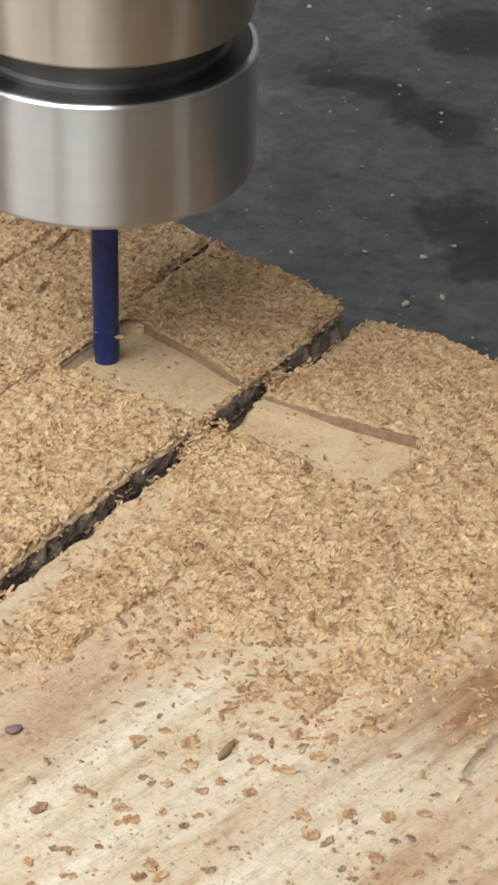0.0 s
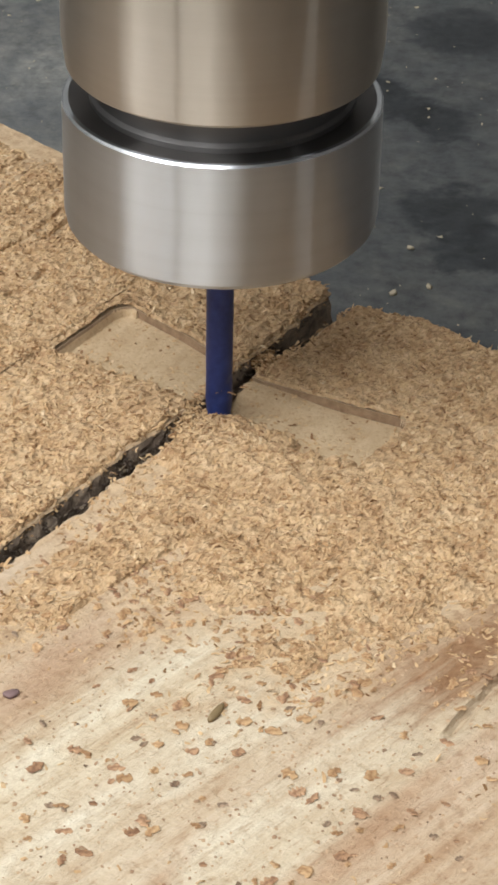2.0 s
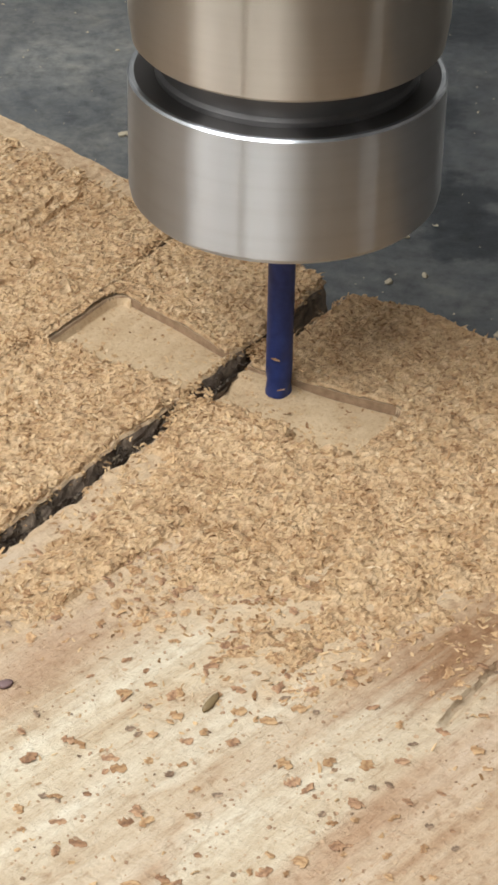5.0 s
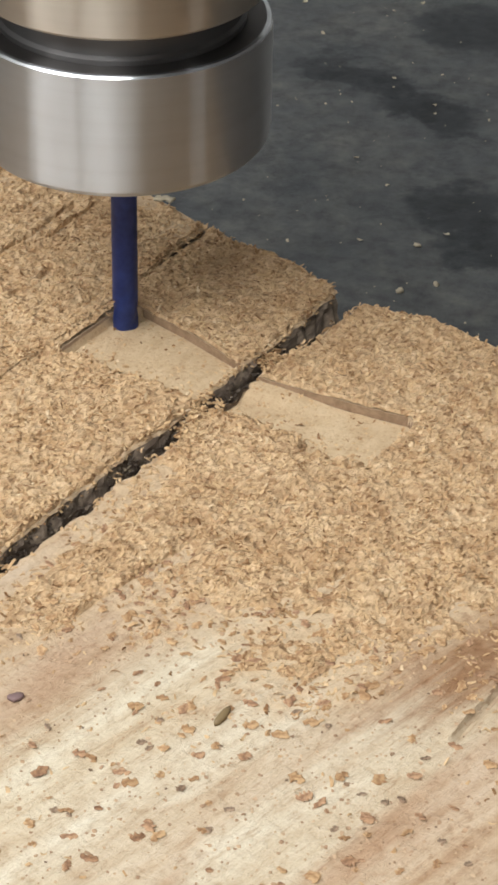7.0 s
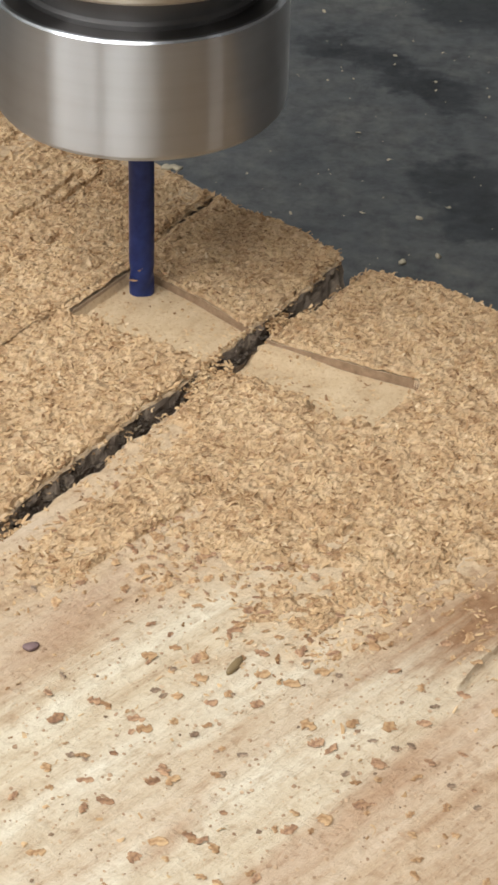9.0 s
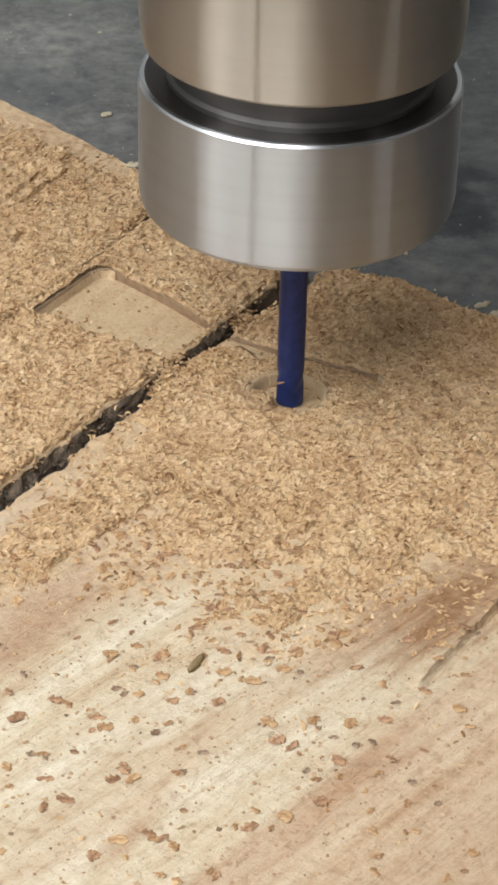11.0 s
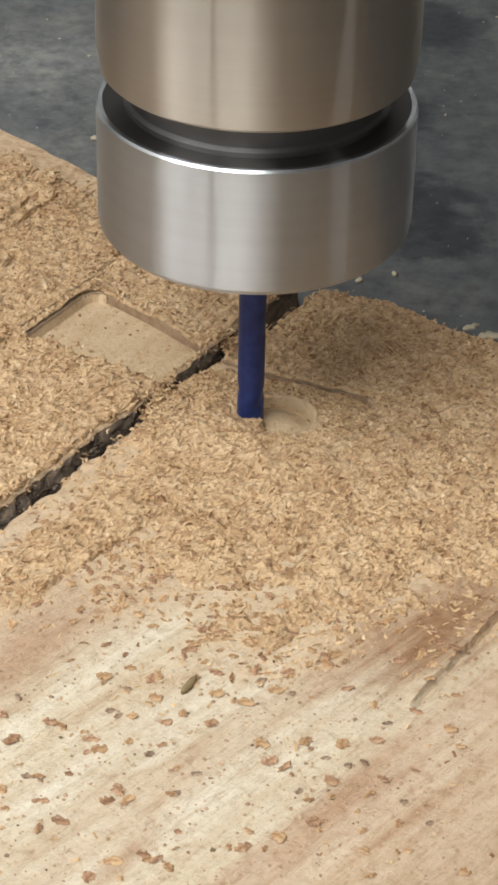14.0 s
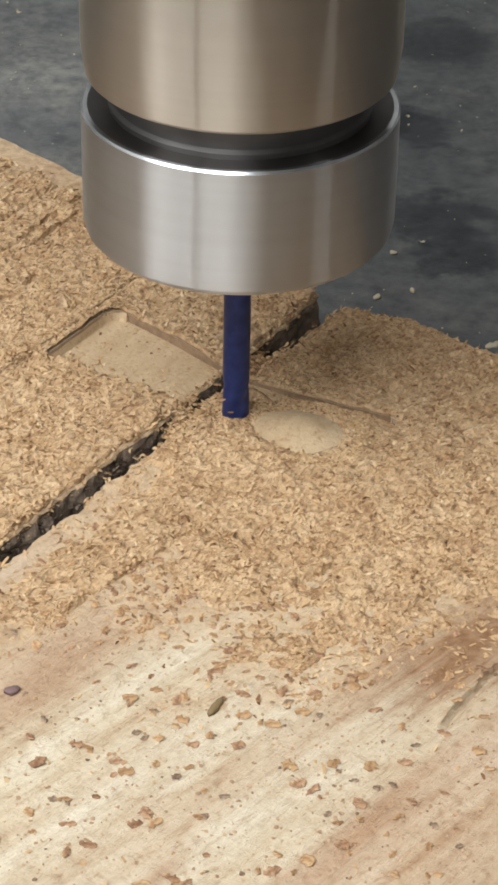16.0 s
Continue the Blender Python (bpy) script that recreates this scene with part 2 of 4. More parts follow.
def bed_material():
    """Worn dark machine bed: grey film of dust, black oily patches, fine scratches."""
    m, nt, p = material("dark_machine_bed")
    vec = coords(nt)
    film = noise_tex(nt, vec, 55, 9.0, 0.76, 0.2)
    fine = noise_tex(nt, vec, 300, 6.0, 0.75)
    col = ramp(nt, film, [(0.33, (0.040, 0.045, 0.050)), (0.42, (0.066, 0.071, 0.075)), (0.56, (0.092, 0.095, 0.094)), (0.75, (0.135, 0.133, 0.124))])
    mottle = noise_tex(nt, coords(nt), 260, 6.0, 0.7, 0.4)
    col = mix(nt, "MULTIPLY", 0.9, col, ramp(nt, fine, [(0.33, (0.55, 0.55, 0.56)), (0.52, (1, 1, 1)), (0.72, (1.35, 1.33, 1.28))]))
    col = mix(nt, "MULTIPLY", 0.9, col, ramp(nt, mottle, [(0.33, (0.66, 0.67, 0.70)), (0.5, (1, 1, 1)), (0.7, (1.25, 1.22, 1.14))]))
    # oily patches of their own shape
    warp = node(nt, "ShaderNodeTexNoise", Scale=110, Detail=6, Roughness=0.65)
    nt.links.new(vec, warp.inputs["Vector"])
    mid = nt.nodes.new("ShaderNodeVectorMath")
    mid.operation = "SUBTRACT"
    nt.links.new(warp.outputs["Color"], mid.inputs[0])
    mid.inputs[1].default_value = (0.5, 0.5, 0.5)
    add = nt.nodes.new("ShaderNodeVectorMath")
    add.operation = "MULTIPLY_ADD"
    nt.links.new(mid.outputs[0], add.inputs[0])
    add.inputs[1].default_value, add.inputs[2].default_value = (0.022, 0.030, 0), (0, 0, 0)
    nt.links.new(vec, add.inputs[2])
    for centre, r in (((0.0295, 0.3440, -0.0278), 0.0085), ((0.0335, 0.3320, -0.0278), 0.0075), ((0.0070, 0.3965, -0.0278), 0.0060), ((0.0150, 0.3920, -0.0278), 0.0060), ((0.0215, 0.3845, -0.0278), 0.0065),
                      ((0.0285, 0.3790, -0.0278), 0.0070), ((0.0340, 0.4150, -0.0278), 0.0120), ((-0.034, 0.3750, -0.0278), 0.0320), ((-0.052, 0.4250, -0.0278), 0.0480)):
        d = nt.nodes.new("ShaderNodeVectorMath")
        d.operation = "DISTANCE"
        nt.links.new(add.outputs[0], d.inputs[0])
        d.inputs[1].default_value = centre
        k = node(nt, "ShaderNodeMapRange")
        k.inputs[1].default_value, k.inputs[2].default_value = r * 0.60, r * 1.15
        nt.links.new(d.outputs["Value"], k.inputs[0])
        # the last two lighten the bed's left, its brighter light put into the colour
        shade = ramp(nt, k.outputs[0], [(0.0, (1.6, 1.58, 1.54)), (1.0, (1, 1, 1))]) if centre[0] < 0 else ramp(nt, k.outputs[0], [(0.0, (0.20, 0.23, 0.28)), (0.5, (0.44, 0.48, 0.53)), (1.0, (1, 1, 1))])
        col = mix(nt, "MULTIPLY", 0.85, col, shade)
    nt.links.new(col, p.inputs["Base Color"])
    r = ramp(nt, film, [(0.35, (0.42, 0.42, 0.42)), (0.65, (0.7, 0.7, 0.7))])
    nt.links.new(r, p.inputs["Roughness"])
    bump(nt, p, fine, 0.0003, 0.6)
    return m


BED = bed_material()


def turned_metal(name, base, rough, brushed):
    """Lathe-turned steel: fine rings round z stretch reflections along the axis; brushed is the share of that sheen."""
    m, nt, p = material(name)
    cloud = noise_tex(nt, coords(nt, (1, 1, 0.25)), 160, 3.0)
    rings = noise_tex(nt, coords(nt, (0.01, 0.01, 1)), 420, 4.0, 0.6)
    col = mix(nt, "MULTIPLY", 0.5, base, ramp(nt, cloud, [(0.35, (0.88, 0.86, 0.84)), (0.65, (1, 1, 1))]))
    col = mix(nt, "MULTIPLY", 0.22, col, ramp(nt, rings, [(0.32, (0.80, 0.78, 0.75)), (0.5, (0.96, 0.96, 0.95)), (0.68, (1.10, 1.10, 1.11))]))
    nt.links.new(col, p.inputs["Base Color"])
    p.inputs["Metallic"].default_value = 1.0
    p.inputs["Roughness"].default_value = rough
    sheen = nt.nodes.new("ShaderNodeBsdfAnisotropic")
    sheen.inputs["Roughness"].default_value = 0.38
    sheen.inputs["Anisotropy"].default_value = 0.90
    tan = nt.nodes.new("ShaderNodeTangent")
    tan.direction_type, tan.axis = "RADIAL", "Z"
    nt.links.new(tan.outputs[0], sheen.inputs["Tangent"])
    nt.links.new(col, sheen.inputs["Color"])
    blend = nt.nodes.new("ShaderNodeMixShader")
    blend.inputs[0].default_value = brushed
    nt.links.new(p.outputs[0], blend.inputs[1])
    nt.links.new(sheen.outputs[0], blend.inputs[2])
    nt.links.new(blend.outputs[0], nt.nodes["Material Output"].inputs["Surface"])
    return m


STEEL = turned_metal("turned_steel", (0.55, 0.555, 0.56), 0.48, 0.66)
STEEL_BRIGHT = turned_metal("polished_chamfer", (0.72, 0.75, 0.79), 0.17, 0.3)
# nut's top face and neck: the recess's dark reflections are put into the base
STEEL_SHADED = turned_metal("shaded_shoulder_steel", (0.13, 0.122, 0.118), 0.42, 0.3)
STEEL_NECK = turned_metal("shaded_neck_steel", (0.17, 0.165, 0.165), 0.45, 0.5)
STEEL_WARM = turned_metal("warm_turned_steel", (0.57, 0.52, 0.455), 0.46, 0.66)


def cutter_material():
    m, nt, p = material("blue_coated_carbide")
    a = noise_tex(nt, coords(nt), 700, 3.0)
    nt.links.new(ramp(nt, a, [(0.3, (0.012, 0.026, 0.118)), (0.7, (0.024, 0.044, 0.185))]), p.inputs["Base Color"])
    p.inputs["Metallic"].default_value = 0.35
    p.inputs["Roughness"].default_value = 0.42
    return m


CUTTER = cutter_material()


def plain(name, colour, rough=0.8, scale=40):
    m, nt, p = material(name)
    a = noise_tex(nt, coords(nt), scale, 5.0)
    nt.links.new(ramp(nt, a, [(0.3, tuple(c * 0.85 for c in colour)), (0.7, colour)]), p.inputs["Base Color"])
    p.inputs["Roughness"].default_value = rough
    return m


# tones set for bounced light and for the steel's dark right side
WALL = plain("wall_paint", (0.72, 0.71, 0.69), 0.9, 3)
WALL_DARK = plain("dark_reflected_wall", (0.37, 0.34, 0.32), 0.9, 3)
CEILING = plain("ceiling_paint", (0.78, 0.775, 0.76), 0.9, 3)
SEED = plain("dark_seed", (0.25, 0.175, 0.085), 0.6, 900)


def crumb_material():
    m, nt, p = material("bark_crumb")
    geo = nt.nodes.new("ShaderNodeNewGeometry")
    nt.links.new(ramp(nt, geo.outputs["Random Per Island"], [(0.0, (0.050, 0.034, 0.025)), (0.5, (0.115, 0.083, 0.062)), (0.85, (0.19, 0.15, 0.115)), (1.0, (0.30, 0.23, 0.15))]), p.inputs["Base Color"])
    p.inputs["Roughness"].default_value = 0.9
    return m


CRUMB = crumb_material()
PURPLE = plain("plum_bark", (0.21, 0.135, 0.13), 0.7, 900)
SCRAP = plain("pale_splinter", (0.50, 0.43, 0.31), 0.8, 1500)


def loose_material(name, dark, light):
    """Thin chips: brown at the core, ochre where they thin out, no two alike."""
    m, nt, p = material(name)
    a = noise_tex(nt, coords(nt), 1900, 3.0, 0.6)
    info = nt.nodes.new("ShaderNodeObjectInfo")
    col = ramp(nt, a, [(0.36, dark), (0.60, light)])
    col = mix(nt, "MULTIPLY", 0.8, col, ramp(nt, info.outputs["Random"], [(0.0, (0.72, 0.66, 0.62)), (0.5, (1, 1, 1)), (1.0, (1.2, 1.25, 1.3))]))
    nt.links.new(col, p.inputs["Base Color"])
    p.inputs["Roughness"].default_value = 0.65
    bump(nt, p, a, 0.0001, 0.6)
    return m


LOOSE = loose_material("loose_chip", (0.21, 0.108, 0.058), (0.43, 0.255, 0.14))
LOOSE_PALE = loose_material("loose_chip_ochre", (0.29, 0.155, 0.07), (0.50, 0.32, 0.165))
LOOSE_DARK = loose_material("loose_chip_dark", (0.15, 0.10, 0.065), (0.33, 0.225, 0.145))

# ---- building helpers ----


def link_mesh(name, verts, faces, mat, parent=None, smooth=False):
    me = bpy.data.meshes.new(name)
    me.from_pydata(verts if isinstance(verts, list) else verts.tolist(), [], faces if isinstance(faces, list) else faces.tolist())
    for mm in (mat if isinstance(mat, (list, tuple)) else [mat]):
        me.materials.append(mm)
    if smooth:
        me.shade_smooth()
    ob = new(name, me)
    ob.parent = parent
    return ob


def box(name, lo, hi, mat, parent=None, bevel=0.0):
    bm = bmesh.new()
    bmesh.ops.create_cube(bm, size=1)
    for v in bm.verts:
        v.co = Vector([lo[i] + (v.co[i] + 0.5) * (hi[i] - lo[i]) for i in range(3)])
    if bevel:
        bmesh.ops.bevel(bm, geom=bm.edges[:], offset=bevel, segments=2, affect="EDGES", profile=0.5)
    me = bpy.data.meshes.new(name)
    bm.to_mesh(me)
    bm.free()
    me.materials.append(mat)
    ob = new(name, me)
    ob.parent = parent
    return ob


def lathe(name, profile, mat, parent=None, n=128):
    """A turned part from (radius, height) pairs, bottom to top, closed at both ends."""
    verts, faces = [], []
    for r, z in profile:
        for k in range(n):
            a = 2 * math.pi * k / n
            verts.append((r * math.cos(a), r * math.sin(a), z))
    for i in range(len(profile) - 1):
        for k in range(n):
            q = (k + 1) % n
            faces.append((i * n + k, i * n + q, (i + 1) * n + q, (i + 1) * n + k))
    faces.append(tuple(range(n))[::-1])
    faces.append(tuple(range((len(profile) - 1) * n, len(profile) * n)))
    ob = link_mesh(name, verts, faces, mat, parent)
    ob.data.shade_smooth()
    ob.data.set_sharp_from_angle(angle=radians(28))
    return ob


# ---- smooth random fields (numpy) ----
rng = np.random.default_rng(7)


def value_noise(x, y, scale, seed):
    """Smooth noise in 0..1 with cells of that many metres."""
    g = np.random.default_rng(seed).random((257, 257))
    u, v = x / scale + 1000.0, y / scale + 1000.0
    i, j = np.floor(u).astype(int), np.floor(v).astype(int)
    fu, fv = u - i, v - j
    fu, fv = fu * fu * (3 - 2 * fu), fv * fv * (3 - 2 * fv)
    i0, i1, j0, j1 = i % 257, (i + 1) % 257, j % 257, (j + 1) % 257
    return (g[i0, j0] * (1 - fu) + g[i1, j0] * fu) * (1 - fv) + (g[i0, j1] * (1 - fu) + g[i1, j1] * fu) * fv


def smooth(a, b, x):
    k = np.clip((x - a) / (b - a), 0, 1)
    return k * k * (3 - 2 * k)


# The boards' own space: y along the grain, x across it, the origin on the split.
BOARD_POSE = pose(-0.00263, 0.25097, 0, 0, 0, -32.0)
B_X, B_Y = np.array([0.84057, -0.54171]), np.array([0.54171, 0.84057])


def to_plan(x, y):
    """Board space turned to face the light, for the lie of the shavings."""
    x, y = x * 0.966, y * np.where(y < 0, 0.93, 1.0)
    return -0.0026 + x * B_X[0] + y * B_Y[0], 0.193 + x * B_X[1] + y * B_Y[1]


# edges of the three boards, in board space
def split_left(y):
    return 0.0002 + 0.0007 * (value_noise(y, y * 0, 0.006, 11) - 0.5) + 0.0006 * (value_noise(y, y * 0, 0.0015, 12) - 0.5)


def split_right(y):
    base = np.interp(y, [-0.2, -0.050, -0.028, -0.003, 0.007, 0.018, 0.03], [0.0022, 0.0023, 0.0026, 0.0027, 0.0031, 0.0038, 0.0042])
    return base + 0.0008 * (value_noise(y, y * 0, 0.005, 13) - 0.5) + 0.0006 * (value_noise(y, y * 0, 0.0009, 14) - 0.5)


def joint_x(y):
    return np.interp(y, [-0.2, 0.0, 0.009, 0.025], [-0.0222, -0.0222, -0.0224, -0.0230]) + 0.0004 * (value_noise(y, y * 0, 0.004, 15) - 0.5)


def joint_gap(y):
    return 0.00005 + 0.0003 * smooth(0.006, 0.016, y)


def end_y(x):
    base = np.interp(x, [-0.1, -0.063, -0.0500, -0.0332, -0.0221, -0.0178, -0.0077, 0.0, 0.0049, 0.0126, 0.0233, 0.029, 0.1],
                     [0.041, 0.0345, 0.0320, 0.0281, 0.0251, 0.0242, 0.0236, 0.0219, 0.0197, 0.0223, 0.0207, 0.0212, 0.023])
    return base + np.where(x < -0.0224, 0.0003, 0.0009) * (value_noise(x, x * 0, 0.0025, 16) - 0.5)


SLOT_X = np.array([-0.0204, -0.0187, -0.010, 0.0, 0.0036, 0.012, 0.0225])
SLOT_TOP = np.array([0.0024, 0.0036, 0.0020, -0.0005, -0.0012, -0.0003, 0.0014])
SLOT_LOW = -0.0122


def slot_depth(x, y):
    """Distance inside the milled slot's outline (negative outside), with round corners."""
    top = np.interp(x, SLOT_X, SLOT_TOP)
    r = 0.0016
    dx = np.minimum(x + 0.0204, 0.0236 - x)
    dy = np.minimum(top - y, y - SLOT_LOW)
    cx, cy = np.minimum(dx - r, 0), np.minimum(dy - r, 0)
    return np.where((dx < r) & (dy < r), r - np.sqrt(cx * cx + cy * cy), np.minimum(dx, dy))


def furrow_lines(x, y):
    """Open grain lines in the far board."""
    g = 0
    for gx, y0, y1 in ((-0.0521, 0.011, 0.0305), (-0.0409, 0.002, 0.0285), (-0.0387, 0.007, 0.024), (-0.0325, -0.012, 0.006)):
        wob = gx - 0.02 * (y - y0) + 0.0006 * (value_noise(y, y * 0, 0.004, 61) - 0.5)
        broken = smooth(0.30, 0.42, value_noise(y, y * 0 + gx, 0.003, 62))
        g = np.maximum(g, smooth(0.0007, 0.0002, np.abs(x - wob)) * (y > y0) * (y < y1) * broken)
    return g


def wood_z(x, y):
    slot = smooth(0.000005, np.where(x < -0.0178, 0.0007, 0.00003), slot_depth(x, y))
    grain = 0.00012 * (value_noise(x, y * 0.06, 0.0011, 21) - 0.5) + 0.0002 * (value_noise(x, y * 0.1, 0.004, 22) - 0.5)
    grain = grain - 0.0003 * furrow_lines(x, y)
    # a torn ledge along the pale board: raised on one side, a crack at its foot
    line = 0.0549 + 0.0005 * smooth(-0.046, -0.040, y) + 0.0007 * (value_noise(y, y * 0, 0.003, 63) - 0.5)
    along = smooth(-0.0470, -0.0445, y) * smooth(0.0, -0.010, y)
    grain = grain + along * (0.00045 * smooth(line - 0.0030, line - 0.0004, x) * (x < line) - 0.00035 * smooth(0.0005, 0.0001, np.abs(x - line - 0.0004)))
    # flour banked against the far wall near the split
    banked = 0.00075 * smooth(0.0155, 0.005, x) * smooth(0.0045, 0.0008, slot_depth(x, y)) * (y > -0.006)
    return grain * (1 - slot) - np.where(x < 0.001, 0.00110, 0.00122 - banked) * slot


def lift(x):
    """How far each board's face stands above or below the middle one."""
    return np.where(x < -0.0224, 0.0002, np.where(x > 0.0012, -0.0002, 0.0))


# where the shavings thin out to bare wood, along y for each x
BARE_X = np.array([-0.1, -0.003, 0.003, 0.0086, 0.0134, 0.0150, 0.0244, 0.0313, 0.0355, 0.0398, 0.0416, 0.0440, 0.0470, 0.0520, 0.0600, 0.1])
BARE_Y = np.array([-0.080, -0.075, -0.052, -0.059, -0.056, -0.048, -0.0475, -0.048, -0.0455, -0.0440, -0.0420, -0.0410, -0.0390, -0.0370, -0.0330, -0.020])


def torn(x, y):
    """The torn brown patch of the pale board, where dust does not cling: 0 to 1."""
    q = np.sqrt(((x - 0.0512) / 0.0070) ** 2 + ((y + 0.0310) / 0.0165) ** 2) + 0.9 * (value_noise(x, y * 0.3, 0.0014, 37) - 0.5)
    return smooth(1.35, 0.45, q)


def density(x, y):
    """How thickly the shavings lie, 0 to 1, in board space."""
    gx = x - 0.18 * (y + 0.045)
    ragged = 0.012 * (value_noise(gx, y * 0.25, 0.006, 31) - 0.5) + 0.010 * (value_noise(gx, y * 0.4, 0.0025, 32) - 0.5) + 0.008 * (value_noise(x, y * 0.6, 0.0012, 35) - 0.5)
    d = smooth(-0.014, 0.018, y - np.interp(x, BARE_X, BARE_Y) + ragged)
    # a bare ribbon beside the split, and a furrow that stays clear in the thin dust
    strip = smooth(0.0075, 0.0035, x - 0.10 * (y + 0.043)) * smooth(-0.020, -0.032, y + 0.4 * ragged) * (x > 0)
    line = smooth(0.0010, 0.0003, np.abs(x - 0.0148 - 0.14 * (y + 0.045))) * smooth(-0.034, -0.040, y)
    d = d * (1 - 0.5 * strip) * (1 - 0.6 * line)
    far = smooth(0.0050, 0.0026, end_y(x) - y + 0.0015 * (value_noise(x, y, 0.003, 34) - 0.5)) * smooth(-0.030, -0.040, x)
    furrow = 0.5 * furrow_lines(x, y) + 0.35 * smooth(0.62, 0.78, value_noise(x, y * 0.08, 0.0022, 33)) * (x < -0.024)
    d = d * (1 - 0.2 * torn(x, y))
    return np.clip(d * (1 - 0.93 * far) * (1 - np.minimum(furrow, 1)), 0, 1)


def cover(x, y):
    """Height of the packed sawdust over the wood; below zero where the wood lies bare."""
    d = density(x, y)
    lumps = 0.6 * value_noise(x, y, 0.0035, 41) + 0.6 * value_noise(x, y, 0.0013, 42) + 0.5 * value_noise(x, y, 0.0007, 43)
    patch = value_noise(x, y * 0.7, 0.0022, 45) - 0.5
    t = d * (0.00006 + 0.00066 * lumps) - 0.00040 * (1 - smooth(0.74, 1.0, d + 0.30 * patch))
    inside = slot_depth(x, y)
    low = y - SLOT_LOW
    # the slot's near side is drifted over, its floor swept by the cutter
    drift = smooth(0.0040, 0.0008, low + np.where(x < 0, 0.0012, 0.0040) * (value_noise(x, y, 0.004, 44) - 0.5) + 0.0016 * (value_noise(x, y, 0.0011, 46) - 0.5)) * smooth(-0.001, 0.001, low)
    swept = smooth(-0.0002, 0.0003, inside) * (1 - drift)
    t = t * (1 - swept) - 0.0006 * swept
    return t + 0.0009 * drift * smooth(0, 0.0004, inside)


def close_rows(y0, ny, y1=0.0215):
    """Shares of the way along a board, rows set close together over the slot."""
    a, b = (-0.0135 - y0) / (y1 - y0), (0.0046 - y0) / (y1 - y0)
    n1, n2 = int(ny * 0.44), int(ny * 0.44)
    return np.concatenate([np.linspace(0, a, n1, endpoint=False), np.linspace(a, b, n2, endpoint=False), np.linspace(b, 1, ny - n1 - n2)])


def board_grid(x_of, y0, y1_of, nx, ny):
    """A grid between two edges across the board and two ends along it; one row follows the slot's far edge."""
    S, Q = np.meshgrid(np.linspace(0, 1, nx), close_rows(y0, ny))
    yy = y0 + (0.02 - y0) * Q
    a, b = x_of(yy)
    X = a + (b - a) * S
    Y = y0 + (y1_of(X) - y0) * Q
    a, b = x_of(Y)
    X = a + (b - a) * S
    row = int(np.argmin(np.abs(Y.mean(1) - 0.0010)))
    q0 = Q[row, 0]
    pull = np.where(Q < q0, smooth(q0 - 0.12, q0, Q), smooth(1.0, q0, Q))
    return X, Y + (np.interp(X[row], SLOT_X, SLOT_TOP) - Y[row])[None, :] * pull


def plank(name, x_of, y0, nx, ny, dz, mat, label):
    X, Y = board_grid(x_of, y0, end_y, nx, ny)
    Z = wood_z(X, Y) + dz
    # broken, rounded arris at the sides
    side = np.minimum(np.arange(nx), np.arange(nx)[::-1])[None, :] * np.ones((ny, 1))
    Z = Z - np.where(side == 0, 0.00025, 0)
    top = np.stack([X, Y, Z], -1).reshape(-1, 3)
    idx = np.arange(nx * ny).reshape(ny, nx)
    f_top = np.stack([idx[:-1, :-1], idx[:-1, 1:], idx[1:, 1:], idx[1:, :-1]], -1).reshape(-1, 4)
    cx = (X[:-1, :-1] + X[1:, 1:]) / 2
    cy = (Y[:-1, :-1] + Y[1:, 1:]) / 2
    inner = slot_depth(cx, cy).reshape(-1)
    in_slot = np.where(inner > 0.00016, 1, np.where(inner > -0.00002, 3, 0))
    rim = np.concatenate([idx[0, :], idx[1:, -1], idx[-1, -2::-1], idx[-2:0:-1, 0]])
    rows, faces_side = [top], []
    prev, count = rim, len(top)
    levels = [0.0008, 0.0018, 0.0032, 0.005, 0.0075, 0.011, 0.0275]
    for k, depth in enumerate(levels):
        ring = top[rim].copy()
        ring[:, 2] = -depth if k < len(levels) - 1 else -0.0278
        rough = 0.0010 * (value_noise(ring[:, 1], ring[:, 2] * 0 + k * 0.37, 0.0013, 51 + k) - 0.5) - 0.00016 * min(k, 5)
        inward = np.sign(X.mean() - ring[:, 0])
        ring[:, 0] += inward * rough
        rows.append(ring)
        cur = count + np.arange(len(rim))
        count += len(rim)
        faces_side.append(np.stack([prev, np.roll(prev, -1), np.roll(cur, -1), cur], -1)[:, ::-1])
        prev = cur
    verts = np.concatenate(rows)
    faces = [tuple(f) for f in f_top.tolist()] + [tuple(f) for blk in faces_side for f in blk.tolist()] + [tuple(prev.tolist())]
    ob = link_mesh(name, verts, faces, [mat, MILLED, BARK, SLOT_WALL])
    film = smooth(0.02, 0.60, density(top[:, 0], top[:, 1]) + 0.25 * (value_noise(top[:, 0], top[:, 1] * 0.5, 0.003, 71) - 0.5))
    film = np.maximum(film, 0.75 * ((top[:, 0] < -0.0224) & (top[:, 1] > 0.012))) * (slot_depth(top[:, 0], top[:, 1]) < 0) * (1 - 0.7 * torn(top[:, 0], top[:, 1]))
    dust_film = ob.data.attributes.new("dust", "FLOAT", "POINT")
    dust_film.data.foreach_set("value", np.concatenate([film, np.zeros(len(verts) - len(top))]))
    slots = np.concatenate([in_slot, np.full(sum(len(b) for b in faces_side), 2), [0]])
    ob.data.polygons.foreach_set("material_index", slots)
    ob.matrix_basis = BOARD_POSE
    tagged(ob, label, "wooden plank", "planks on the machine bed")
    return ob


